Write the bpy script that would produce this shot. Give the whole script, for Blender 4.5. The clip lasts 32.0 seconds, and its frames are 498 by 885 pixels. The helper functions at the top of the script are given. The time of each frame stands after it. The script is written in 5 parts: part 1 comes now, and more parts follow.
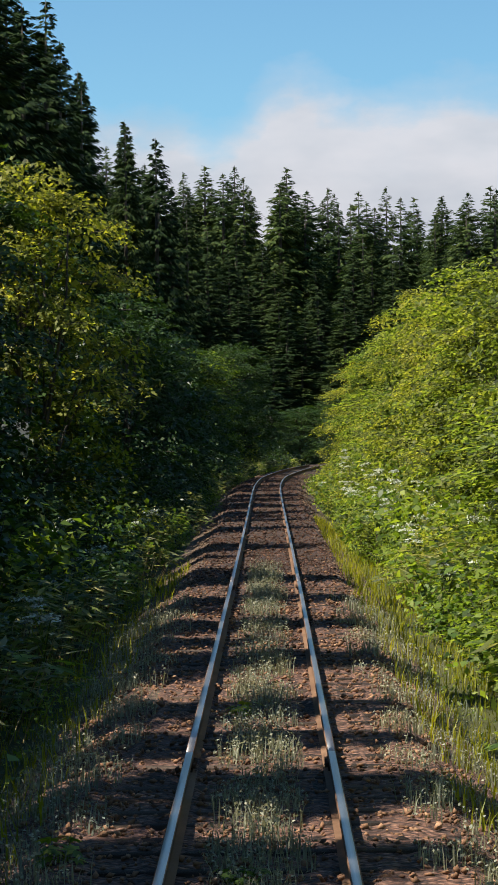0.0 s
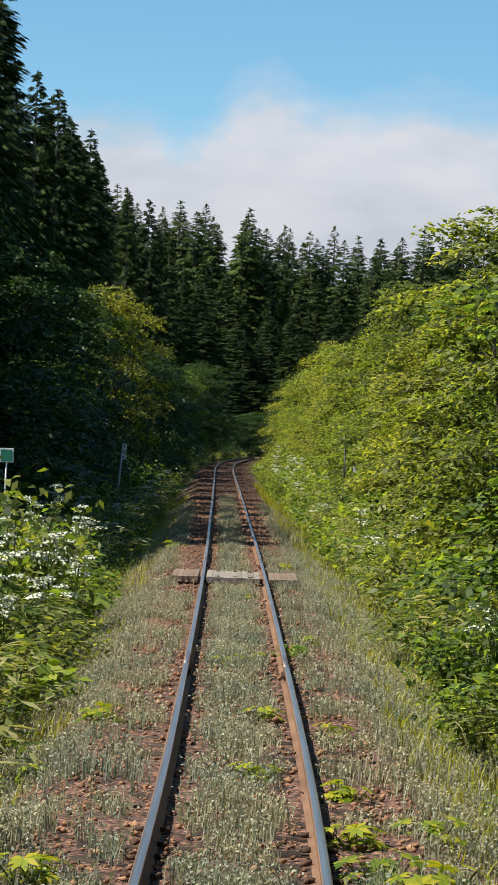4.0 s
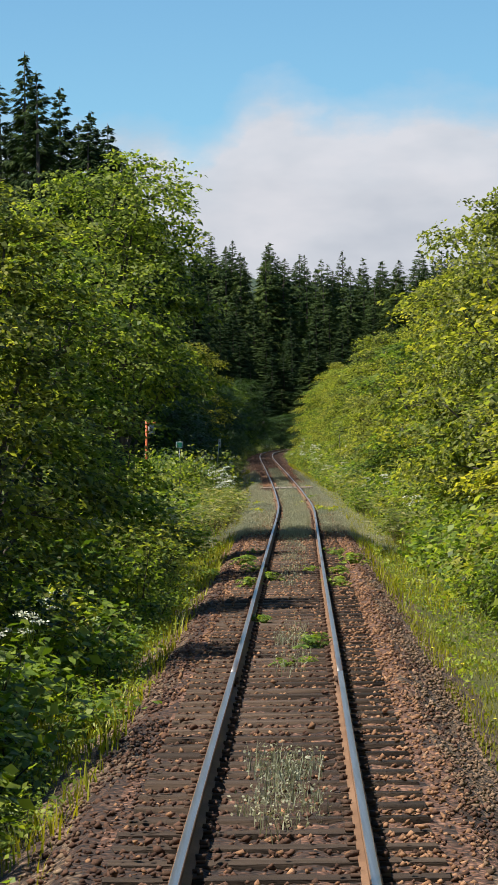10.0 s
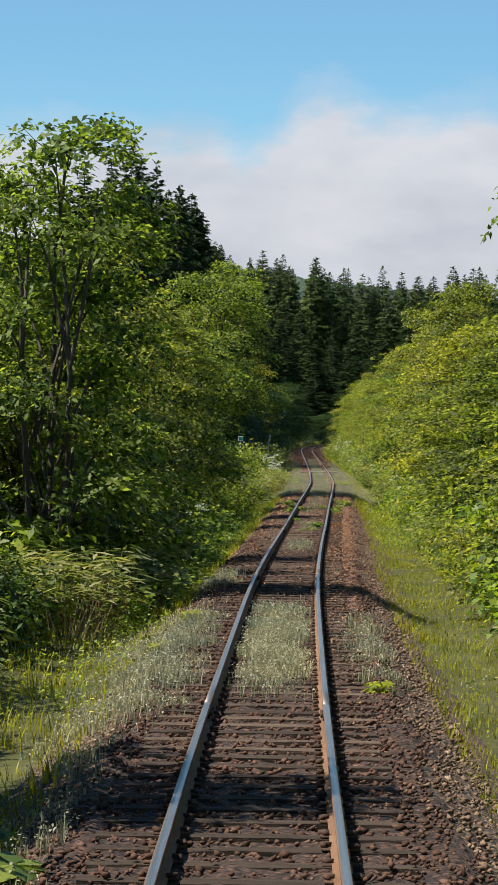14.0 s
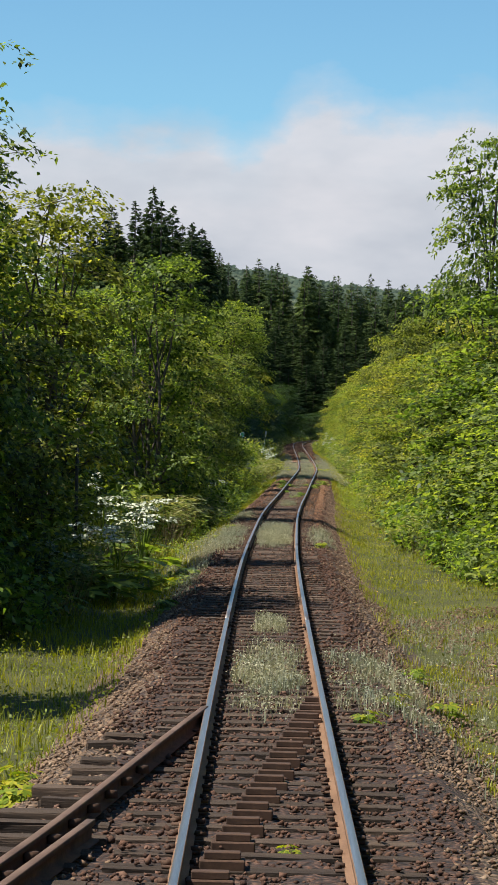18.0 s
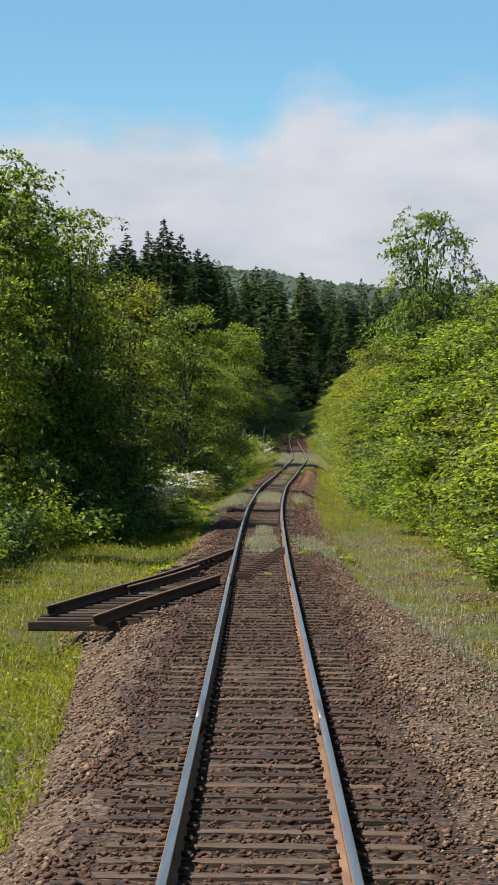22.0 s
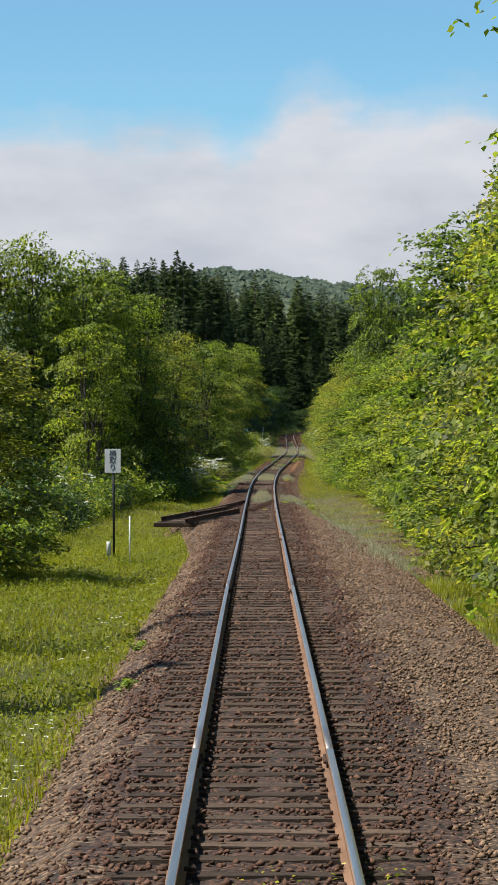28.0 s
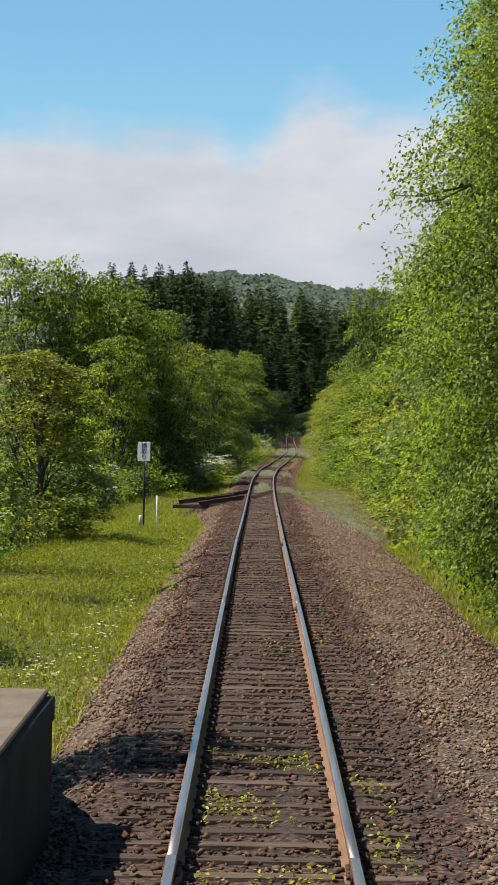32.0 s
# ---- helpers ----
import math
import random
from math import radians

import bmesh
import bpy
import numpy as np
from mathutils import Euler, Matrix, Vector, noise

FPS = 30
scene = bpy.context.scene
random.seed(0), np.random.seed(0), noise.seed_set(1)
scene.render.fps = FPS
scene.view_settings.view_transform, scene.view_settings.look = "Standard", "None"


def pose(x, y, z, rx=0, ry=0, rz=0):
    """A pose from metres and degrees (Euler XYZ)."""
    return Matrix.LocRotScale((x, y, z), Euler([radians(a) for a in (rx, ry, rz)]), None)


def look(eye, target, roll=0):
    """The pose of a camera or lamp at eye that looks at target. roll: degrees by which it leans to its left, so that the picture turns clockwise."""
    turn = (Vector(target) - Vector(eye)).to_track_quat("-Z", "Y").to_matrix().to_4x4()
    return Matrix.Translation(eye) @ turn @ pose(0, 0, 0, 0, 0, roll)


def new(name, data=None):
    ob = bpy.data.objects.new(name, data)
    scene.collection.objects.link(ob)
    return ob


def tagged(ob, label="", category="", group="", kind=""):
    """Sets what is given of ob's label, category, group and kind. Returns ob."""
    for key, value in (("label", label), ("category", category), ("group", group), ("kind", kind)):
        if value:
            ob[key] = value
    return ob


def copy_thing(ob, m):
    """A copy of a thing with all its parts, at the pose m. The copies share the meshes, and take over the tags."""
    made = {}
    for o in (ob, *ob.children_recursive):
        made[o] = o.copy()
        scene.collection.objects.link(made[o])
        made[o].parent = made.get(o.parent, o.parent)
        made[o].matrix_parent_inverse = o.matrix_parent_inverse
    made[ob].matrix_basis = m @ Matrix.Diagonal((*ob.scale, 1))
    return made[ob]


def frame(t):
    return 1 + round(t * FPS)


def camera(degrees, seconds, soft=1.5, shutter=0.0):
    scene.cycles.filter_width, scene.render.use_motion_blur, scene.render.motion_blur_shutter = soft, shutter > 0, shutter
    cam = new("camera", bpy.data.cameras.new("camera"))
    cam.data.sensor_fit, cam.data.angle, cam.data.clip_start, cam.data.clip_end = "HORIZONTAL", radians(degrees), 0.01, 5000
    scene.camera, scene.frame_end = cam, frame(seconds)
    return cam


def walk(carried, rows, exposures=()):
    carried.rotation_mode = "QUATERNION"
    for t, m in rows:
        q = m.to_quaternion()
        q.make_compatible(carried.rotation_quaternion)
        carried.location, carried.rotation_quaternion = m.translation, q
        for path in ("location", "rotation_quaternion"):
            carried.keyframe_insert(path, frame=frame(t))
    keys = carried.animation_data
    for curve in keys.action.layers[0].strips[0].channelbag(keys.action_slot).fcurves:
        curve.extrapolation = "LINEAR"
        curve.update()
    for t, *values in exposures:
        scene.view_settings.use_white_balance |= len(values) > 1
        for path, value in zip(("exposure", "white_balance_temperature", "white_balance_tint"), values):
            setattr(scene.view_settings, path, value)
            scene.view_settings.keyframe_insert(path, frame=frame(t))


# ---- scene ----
cam = camera(10.1, 32.0, 1.0)
PATH = [
    (0, (0.039, 0.118, 2.56), (0.012, 2.118, 2.557), -0.7),
    (0.5, (-0.022, -7.476, 2.551), (-0.042, -5.476, 2.546), -0.4),
    (1, (-0.033, -15.155, 2.569), (-0.056, -13.155, 2.563), -0.0),
    (1.5, (0.101, -22.583, 2.52), (0.077, -20.583, 2.516), -0.2),
    (2, (0.101, -29.828, 2.494), (0.087, -27.828, 2.489), 0.3),
    (2.5, (0.045, -37.358, 2.495), (0.036, -35.358, 2.489), 1.2),
    (3, (0.03, -44.959, 2.518), (0.026, -42.959, 2.513), 1.7),
    (3.5, (-0.002, -52.367, 2.478), (0.002, -50.367, 2.474), 2.1),
    (4, (-0.058, -59.553, 2.512), (-0.05, -57.553, 2.508), 2.4),
    (4.5, (-0.112, -66.561, 2.462), (-0.099, -64.561, 2.46), 2.2),
    (6.5, (-0.608, -90.677, 2.388), (-0.594, -88.677, 2.384), 1.4),
    (7, (-0.71, -97.01, 2.353), (-0.698, -95.01, 2.348), 1.3),
    (7.5, (-0.79, -103.178, 2.341), (-0.781, -101.178, 2.336), 0.8),
    (8, (-0.77, -108.932, 2.258), (-0.765, -106.932, 2.254), 0.2),
    (8.5, (-0.806, -115.037, 2.225), (-0.801, -113.037, 2.221), -0.4),
    (9, (-0.864, -121.317, 2.253), (-0.861, -119.317, 2.249), -0.5),
    (9.5, (-0.902, -127.205, 2.23), (-0.905, -125.205, 2.225), -0.9),
    (10, (-0.967, -133.329, 2.233), (-0.978, -131.329, 2.229), -0.8),
    (10.5, (-0.938, -139.096, 2.236), (-0.957, -137.096, 2.231), -1.1),
    (11, (-0.918, -144.879, 2.218), (-0.944, -142.88, 2.212), -0.9),
    (11.5, (-0.934, -151.172, 2.234), (-0.963, -149.172, 2.228), -0.6),
    (12, (-0.963, -158.046, 2.32), (-0.994, -156.046, 2.312), 0.1),
    (12.5, (-0.887, -163.572, 2.297), (-0.923, -161.573, 2.291), 0.0),
    (13, (-0.831, -169.382, 2.328), (-0.869, -167.383, 2.321), 0.3),
    (13.5, (-0.738, -175.439, 2.383), (-0.78, -173.439, 2.377), 0.4),
    (14, (-0.69, -180.674, 2.372), (-0.732, -178.674, 2.364), 0.9),
    (14.5, (-0.596, -185.911, 2.321), (-0.635, -183.911, 2.313), 0.9),
    (16.5, (-0.644, -204.503, 2.438), (-0.683, -202.504, 2.428), 1.0),
    (17, (-0.539, -209.484, 2.473), (-0.579, -207.484, 2.462), 1.2),
    (17.5, (-0.517, -214.045, 2.513), (-0.554, -212.045, 2.502), 1.4),
    (18, (-0.426, -218.946, 2.495), (-0.463, -216.947, 2.484), 1.3),
    (18.5, (-0.318, -223.368, 2.508), (-0.353, -221.368, 2.498), 1.1),
    (19, (-0.245, -228.21, 2.516), (-0.28, -226.21, 2.505), 0.9),
    (19.5, (-0.182, -232.829, 2.507), (-0.217, -230.829, 2.496), 1.0),
    (20, (-0.134, -237.077, 2.474), (-0.168, -235.077, 2.463), 1.1),
    (20.5, (-0.068, -241.481, 2.502), (-0.1, -239.481, 2.491), 1.0),
    (21, (0.032, -245.642, 2.503), (0.0, -243.643, 2.492), 0.6),
    (21.5, (0.127, -249.92, 2.492), (0.093, -247.92, 2.48), 0.3),
    (22, (0.185, -255.22, 2.566), (0.148, -253.221, 2.553), 0.4),
    (22.5, (0.199, -259.532, 2.602), (0.161, -257.533, 2.589), 0.9),
    (23, (0.293, -264.136, 2.648), (0.256, -262.137, 2.636), 0.9),
    (23.5, (0.363, -268.368, 2.676), (0.327, -266.369, 2.665), 0.7),
    (24, (0.385, -273.382, 2.745), (0.35, -271.382, 2.733), 0.6),
    (25, (0.487, -282.156, 2.814), (0.453, -280.156, 2.802), 0.5),
    (25.5, (0.562, -286.393, 2.831), (0.527, -284.394, 2.818), 0.7),
    (27.5, (0.806, -299.675, 2.817), (0.769, -297.675, 2.804), 0.4),
    (28, (0.901, -303.635, 2.927), (0.864, -301.635, 2.911), -0.1),
    (28.5, (0.927, -306.672, 2.927), (0.891, -304.672, 2.912), 0.1),
    (29, (0.949, -309.571, 2.916), (0.913, -307.571, 2.901), 0.3),
    (29.5, (1.019, -312.458, 2.926), (0.982, -310.459, 2.911), 0.1),
    (30, (1.058, -314.722, 2.878), (1.022, -312.722, 2.863), 0.3),
    (30.5, (1.098, -316.899, 2.878), (1.063, -314.899, 2.863), 0.1),
    (31, (1.133, -319.173, 2.884), (1.096, -317.173, 2.869), 0.1),
    (31.5, (1.155, -320.771, 2.851), (1.118, -318.772, 2.84), 0.6),
    (32, (1.165, -322.397, 2.857), (1.127, -320.397, 2.843), 0.9),
]
walk(cam, [(t, look(eye, target, roll)) for t, eye, target, roll in PATH], [(0.0, 0.75), (32.0, 0.75)])

# ---- world, sun and sky ----
SUN_EL, SUN_AZ = 57.0, -14.0
sun_to = Vector((-math.cos(radians(SUN_EL)) * math.cos(radians(SUN_AZ)), math.cos(radians(SUN_EL)) * math.sin(radians(SUN_AZ)), math.sin(radians(SUN_EL))))
world = bpy.data.worlds.new("sky")
scene.world = world
world.use_nodes = True
wt = world.node_tree
sky = wt.nodes.new("ShaderNodeTexSky")
sky.sky_type, sky.sun_disc = "NISHITA", False
sky.sun_elevation = radians(SUN_EL)
sky.sun_rotation = math.atan2(sun_to.x, sun_to.y)
sky.altitude, sky.air_density, sky.dust_density, sky.ozone_density = 1200, 1.0, 0.0, 2.0
tint = wt.nodes.new("ShaderNodeMix")
tint.data_type, tint.blend_type = "RGBA", "MULTIPLY"
tint.inputs[0].default_value, tint.inputs[7].default_value = 1.0, (0.86, 1.22, 1.30, 1)
wt.links.new(sky.outputs[0], tint.inputs[6])
wt.links.new(tint.outputs[2], wt.nodes["Background"].inputs[0])
wt.nodes["Background"].inputs[1].default_value = 0.06
sun_lamp = bpy.data.lights.new("sun", "SUN")
sun_lamp.energy, sun_lamp.angle, sun_lamp.color = 5.0, radians(0.53), (1.0, 0.94, 0.83)
sun_ob = new("sun", sun_lamp)
sun_ob.matrix_world = look(sun_to * 200, (0, 0, 0))

rng = np.random.default_rng(7)


# ---- materials ----
def node_mat(name):
    m = bpy.data.materials.new(name)
    m.use_nodes = True
    return m, m.node_tree, m.node_tree.nodes["Principled BSDF"]


def ramp(nt, fac, stops):
    r = nt.nodes.new("ShaderNodeValToRGB")
    while len(r.color_ramp.elements) < len(stops):
        r.color_ramp.elements.new(0.5)
    for e, (p, c) in zip(r.color_ramp.elements, stops):
        e.position, e.color = p, (*c, 1)
    nt.links.new(fac, r.inputs[0])
    return r.outputs[0]


def noise_tex(nt, scale, detail=4, rough=0.6, coords="Object", stretch=None):
    tc = nt.nodes.new("ShaderNodeTexCoord")
    n = nt.nodes.new("ShaderNodeTexNoise")
    n.inputs["Scale"].default_value, n.inputs["Detail"].default_value, n.inputs["Roughness"].default_value = scale, detail, rough
    if stretch:
        mp = nt.nodes.new("ShaderNodeMapping")
        mp.inputs["Scale"].default_value = stretch
        nt.links.new(tc.outputs[coords], mp.inputs[0])
        nt.links.new(mp.outputs[0], n.inputs["Vector"])
    else:
        nt.links.new(tc.outputs[coords], n.inputs["Vector"])
    return n.outputs["Fac"]


def mix_rgb(nt, fac, a, b, blend="MIX"):
    mx = nt.nodes.new("ShaderNodeMix")
    mx.data_type, mx.blend_type = "RGBA", blend
    for sock, v in ((mx.inputs[0], fac), (mx.inputs[6], a), (mx.inputs[7], b)):
        if isinstance(v, (int, float)):
            sock.default_value = v
        elif isinstance(v, tuple):
            sock.default_value = (*v, 1)
        else:
            nt.links.new(v, sock)
    return mx.outputs[2]


def bump(nt, bs, height, strength, dist):
    b = nt.nodes.new("ShaderNodeBump")
    b.inputs["Strength"].default_value, b.inputs["Distance"].default_value = strength, dist
    nt.links.new(height, b.inputs["Height"])
    nt.links.new(b.outputs[0], bs.inputs["Normal"])


def island(nt):
    return nt.nodes.new("ShaderNodeNewGeometry").outputs["Random Per Island"]


def obj_random(nt):
    return nt.nodes.new("ShaderNodeObjectInfo").outputs["Random"]


def surface(name, stops, scale, rough=0.8, bump_d=0.01, bump_s=0.5, fine=None, metallic=0.0, stretch=None, per=None, per_stops=None, spec=0.3):
    """Two scales of noise over a colour ramp, a bump, and a tint that varies from piece to piece."""
    m, nt, bs = node_mat(name)
    big = noise_tex(nt, scale, 5, 0.65, stretch=stretch)
    col = ramp(nt, big, stops)
    fn = noise_tex(nt, fine or scale * 9, 3, 0.7, stretch=stretch)
    col = mix_rgb(nt, 0.45, col, ramp(nt, fn, [(0.25, (0.35, 0.35, 0.35)), (0.75, (1.0, 1.0, 1.0))]), "MULTIPLY")
    if per:
        src = island(nt) if per == "island" else obj_random(nt)
        col = mix_rgb(nt, 1.0, col, ramp(nt, src, per_stops or [(0.0, (0.6, 0.6, 0.6)), (1.0, (1.25, 1.2, 1.15))]), "MULTIPLY")
    nt.links.new(col, bs.inputs["Base Color"])
    bs.inputs["Roughness"].default_value, bs.inputs["Metallic"].default_value = rough, metallic
    bs.inputs["Specular IOR Level"].default_value = spec
    if bump_d:
        bump(nt, bs, fn, bump_s, bump_d)
    return m


def leaf_mat(name, dark, mid, light, through_col, amount=0.40, rough=0.48, spec=0.32):
    """Foliage: each leaf and each plant takes its own green; light passes through."""
    m, nt, bs = node_mat(name)
    col = ramp(nt, island(nt), [(0.0, dark), (0.45, mid), (1.0, light)])
    col = mix_rgb(nt, 1.0, col, ramp(nt, obj_random(nt), [(0.0, (0.66, 0.76, 0.74)), (0.5, (1.0, 1.0, 1.0)), (1.0, (1.22, 1.14, 0.9))]), "MULTIPLY")
    patch = ramp(nt, noise_tex(nt, 0.55, 2, 0.5), [(0.3, (0.72, 0.8, 0.8)), (0.7, (1.18, 1.1, 0.95))])
    col = mix_rgb(nt, 1.0, col, patch, "MULTIPLY")
    nt.links.new(col, bs.inputs["Base Color"])
    bs.inputs["Roughness"].default_value, bs.inputs["Specular IOR Level"].default_value = rough, spec
    tr = nt.nodes.new("ShaderNodeBsdfTranslucent")
    nt.links.new(mix_rgb(nt, 1.0, col, through_col, "MULTIPLY"), tr.inputs[0])
    mx = nt.nodes.new("ShaderNodeMixShader")
    mx.inputs[0].default_value = amount
    nt.links.new(bs.outputs[0], mx.inputs[1])
    nt.links.new(tr.outputs[0], mx.inputs[2])
    nt.links.new(mx.outputs[0], nt.nodes["Material Output"].inputs["Surface"])
    return m


def plain(name, col, rough=0.6, metallic=0.0, var=0.15, scale=6.0):
    lo, hi = tuple(c * (1 - var) for c in col), tuple(min(1, c * (1 + var)) for c in col)
    return surface(name, [(0.3, lo), (0.7, hi)], scale, rough, 0.002, 0.3, metallic=metallic)


def petal_mat(name, a, b):
    m, nt, bs = node_mat(name)
    nt.links.new(ramp(nt, island(nt), [(0.0, a), (1.0, b)]), bs.inputs["Base Color"])
    bs.inputs["Roughness"].default_value = 0.7
    return m


MAT_LEAF = leaf_mat("leaf_green", (0.024, 0.042, 0.010), (0.105, 0.152, 0.034), (0.270, 0.320, 0.100), (1.9, 1.9, 0.55), 0.55, 0.5, 0.25)
MAT_LEAF_Y = leaf_mat("leaf_yellow_green", (0.034, 0.046, 0.011), (0.132, 0.156, 0.036), (0.310, 0.325, 0.105), (1.9, 1.85, 0.55), 0.55, 0.5, 0.25)
# a deep green taken darker still: the left bank's shade is in it
MAT_LEAF_D = leaf_mat("leaf_shade_green", (0.020, 0.042, 0.010), (0.032, 0.062, 0.013), (0.058, 0.098, 0.019), (1.6, 1.8, 0.7), 0.25)
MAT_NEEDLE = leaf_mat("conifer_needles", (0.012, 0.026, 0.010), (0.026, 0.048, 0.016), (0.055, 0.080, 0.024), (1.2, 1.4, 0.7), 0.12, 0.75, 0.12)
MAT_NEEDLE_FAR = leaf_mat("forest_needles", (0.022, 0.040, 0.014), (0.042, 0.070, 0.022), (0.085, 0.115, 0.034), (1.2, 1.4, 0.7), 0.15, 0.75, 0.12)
MAT_HERB = leaf_mat("herb_leaf", (0.045, 0.080, 0.014), (0.145, 0.215, 0.034), (0.31, 0.37, 0.075), (1.75, 1.75, 0.55), 0.44)
MAT_BAMBOO = leaf_mat("bamboo_grass_leaf", (0.065, 0.095, 0.025), (0.15, 0.18, 0.06), (0.36, 0.34, 0.19), (1.5, 1.5, 0.7), 0.4, 0.5, 0.25)
MAT_GRASS = leaf_mat("meadow_blade", (0.115, 0.130, 0.010), (0.225, 0.240, 0.014), (0.340, 0.350, 0.028), (1.6, 1.5, 0.5), 0.42)
MAT_PALE = leaf_mat("pale_weed_stem", (0.23, 0.21, 0.145), (0.38, 0.352, 0.262), (0.56, 0.525, 0.42), (1.2, 1.2, 0.8), 0.3, 0.7, 0.2)
MAT_YELLOWLEAF = leaf_mat("lobed_leaf", (0.10, 0.16, 0.015), (0.20, 0.26, 0.022), (0.42, 0.38, 0.035), (1.5, 1.5, 0.5), 0.4)
MAT_DRY = leaf_mat("dry_stalk", (0.14, 0.10, 0.05), (0.26, 0.20, 0.11), (0.42, 0.35, 0.22), (1.2, 1.1, 0.8), 0.2)
MAT_WHITE_FLOWER = petal_mat("white_umbel", (0.34, 0.37, 0.25), (0.62, 0.63, 0.50))
MAT_YELLOW_FLOWER = petal_mat("yellow_petal", (0.75, 0.52, 0.02), (0.9, 0.7, 0.05))
MAT_BARK = surface("bark", [(0.3, (0.045, 0.036, 0.028)), (0.7, (0.13, 0.11, 0.09))], 3.0, 0.9, 0.02, 0.8, stretch=(1, 1, 0.25))
MAT_RUST = surface("rusted_rail_side", [(0.3, (0.15, 0.078, 0.042)), (0.7, (0.28, 0.160, 0.095))], 3.0, 0.75, 0.002, 0.4, fine=60, stretch=(1, 0.3, 1))
MAT_RUSTDARK = surface("old_rusted_iron", [(0.3, (0.045, 0.026, 0.018)), (0.7, (0.12, 0.065, 0.04))], 5.0, 0.85, 0.003, 0.5, fine=50)
MAT_STEEL = surface("worn_steel", [(0.3, (0.33, 0.30, 0.27)), (0.7, (0.52, 0.50, 0.48))], 4.0, 0.34, 0.0, metallic=0.9, fine=40, stretch=(8, 0.15, 1))
MAT_SLEEPER = surface("weathered_sleeper_wood", [(0.25, (0.032, 0.022, 0.016)), (0.75, (0.122, 0.086, 0.063))], 2.5, 0.92, 0.012, 0.9, fine=26, stretch=(0.35, 5, 5), per="object", per_stops=[(0.0, (0.55, 0.52, 0.5)), (0.7, (1.0, 0.98, 0.95)), (1.0, (1.7, 1.65, 1.6))])
MAT_SLEEPER_J = surface("weathered_sleeper_wood_far", [(0.25, (0.032, 0.022, 0.016)), (0.75, (0.122, 0.086, 0.063))], 2.5, 0.92, 0.012, 0.9, fine=26, stretch=(0.35, 5, 5), per="island", per_stops=[(0.0, (0.55, 0.52, 0.5)), (1.0, (1.5, 1.45, 1.4))])
STONE_TINTS = [(0.0, (0.42, 0.38, 0.37)), (0.5, (0.92, 0.88, 0.85)), (0.85, (1.15, 1.1, 1.08)), (1.0, (1.5, 1.55, 1.6))]
MAT_STONE_RED = surface("red_ballast_stone", [(0.3, (0.225, 0.117, 0.062)), (0.7, (0.36, 0.205, 0.115))], 12.0, 0.9, 0.004, 0.5, per="island", per_stops=STONE_TINTS)
MAT_STONE_RUST = surface("rust_stained_stone", [(0.3, (0.084, 0.043, 0.027)), (0.7, (0.143, 0.078, 0.052))], 12.0, 0.9, 0.004, 0.5, per="island", per_stops=STONE_TINTS)
MAT_STONE_GREY = surface("grey_ballast_stone", [(0.3, (0.160, 0.103, 0.064)), (0.7, (0.265, 0.182, 0.120))], 12.0, 0.9, 0.004, 0.5, per="island", per_stops=STONE_TINTS)


def ballast_mat(name, low, mid, high):
    """Crushed stone seen between the single stones: cells with dark joints."""
    m, nt, bs = node_mat(name)
    tc = nt.nodes.new("ShaderNodeTexCoord")
    v = nt.nodes.new("ShaderNodeTexVoronoi")
    v.inputs["Scale"].default_value = 17
    nt.links.new(tc.outputs["Object"], v.inputs["Vector"])
    hue = nt.nodes.new("ShaderNodeSeparateColor")
    nt.links.new(v.outputs["Color"], hue.inputs[0])
    col = ramp(nt, hue.outputs[0], [(0.0, low), (0.5, mid), (1.0, high)])
    col = mix_rgb(nt, 1.0, col, ramp(nt, v.outputs["Distance"], [(0.25, (1, 1, 1)), (0.75, (0.25, 0.25, 0.25))]), "MULTIPLY")
    col = mix_rgb(nt, 1.0, col, ramp(nt, noise_tex(nt, 0.35, 4), [(0.3, (0.75, 0.70, 0.68)), (0.7, (1.15, 1.08, 1.02))]), "MULTIPLY")
    nt.links.new(col, bs.inputs["Base Color"])
    bs.inputs["Roughness"].default_value = 0.92
    inv = nt.nodes.new("ShaderNodeMath")
    inv.operation = "SUBTRACT"
    inv.inputs[0].default_value = 1.0
    nt.links.new(v.outputs["Distance"], inv.inputs[1])
    bump(nt, bs, inv.outputs[0], 1.0, 0.04)
    return m


MAT_BALLAST_RUST = ballast_mat("rusty_ballast_bed", (0.025, 0.013, 0.009), (0.068, 0.035, 0.023), (0.125, 0.070, 0.046))
MAT_BALLAST_GREY = ballast_mat("grey_ballast_bed", (0.062, 0.038, 0.024), (0.150, 0.098, 0.062), (0.255, 0.178, 0.118))
MAT_BALLAST_RED = ballast_mat("red_ballast_bed", (0.08, 0.039, 0.025), (0.195, 0.098, 0.063), (0.31, 0.175, 0.12))
MAT_GROUND = surface("grassy_soil", [(0.25, (0.040, 0.042, 0.014)), (0.5, (0.075, 0.078, 0.022)), (0.8, (0.115, 0.112, 0.036))], 0.6, 0.95, 0.08, 0.8, fine=9)
MAT_CONCRETE = surface("old_concrete", [(0.3, (0.11, 0.086, 0.058)), (0.7, (0.21, 0.168, 0.118))], 1.5, 0.9, 0.006, 0.5, fine=25)
# the wall's shade is put into this near-black concrete colour
MAT_CONCRETE_D = surface("shaded_concrete", [(0.3, (0.012, 0.010, 0.009)), (0.7, (0.04, 0.033, 0.027))], 1.2, 0.92, 0.01, 0.6, fine=20)
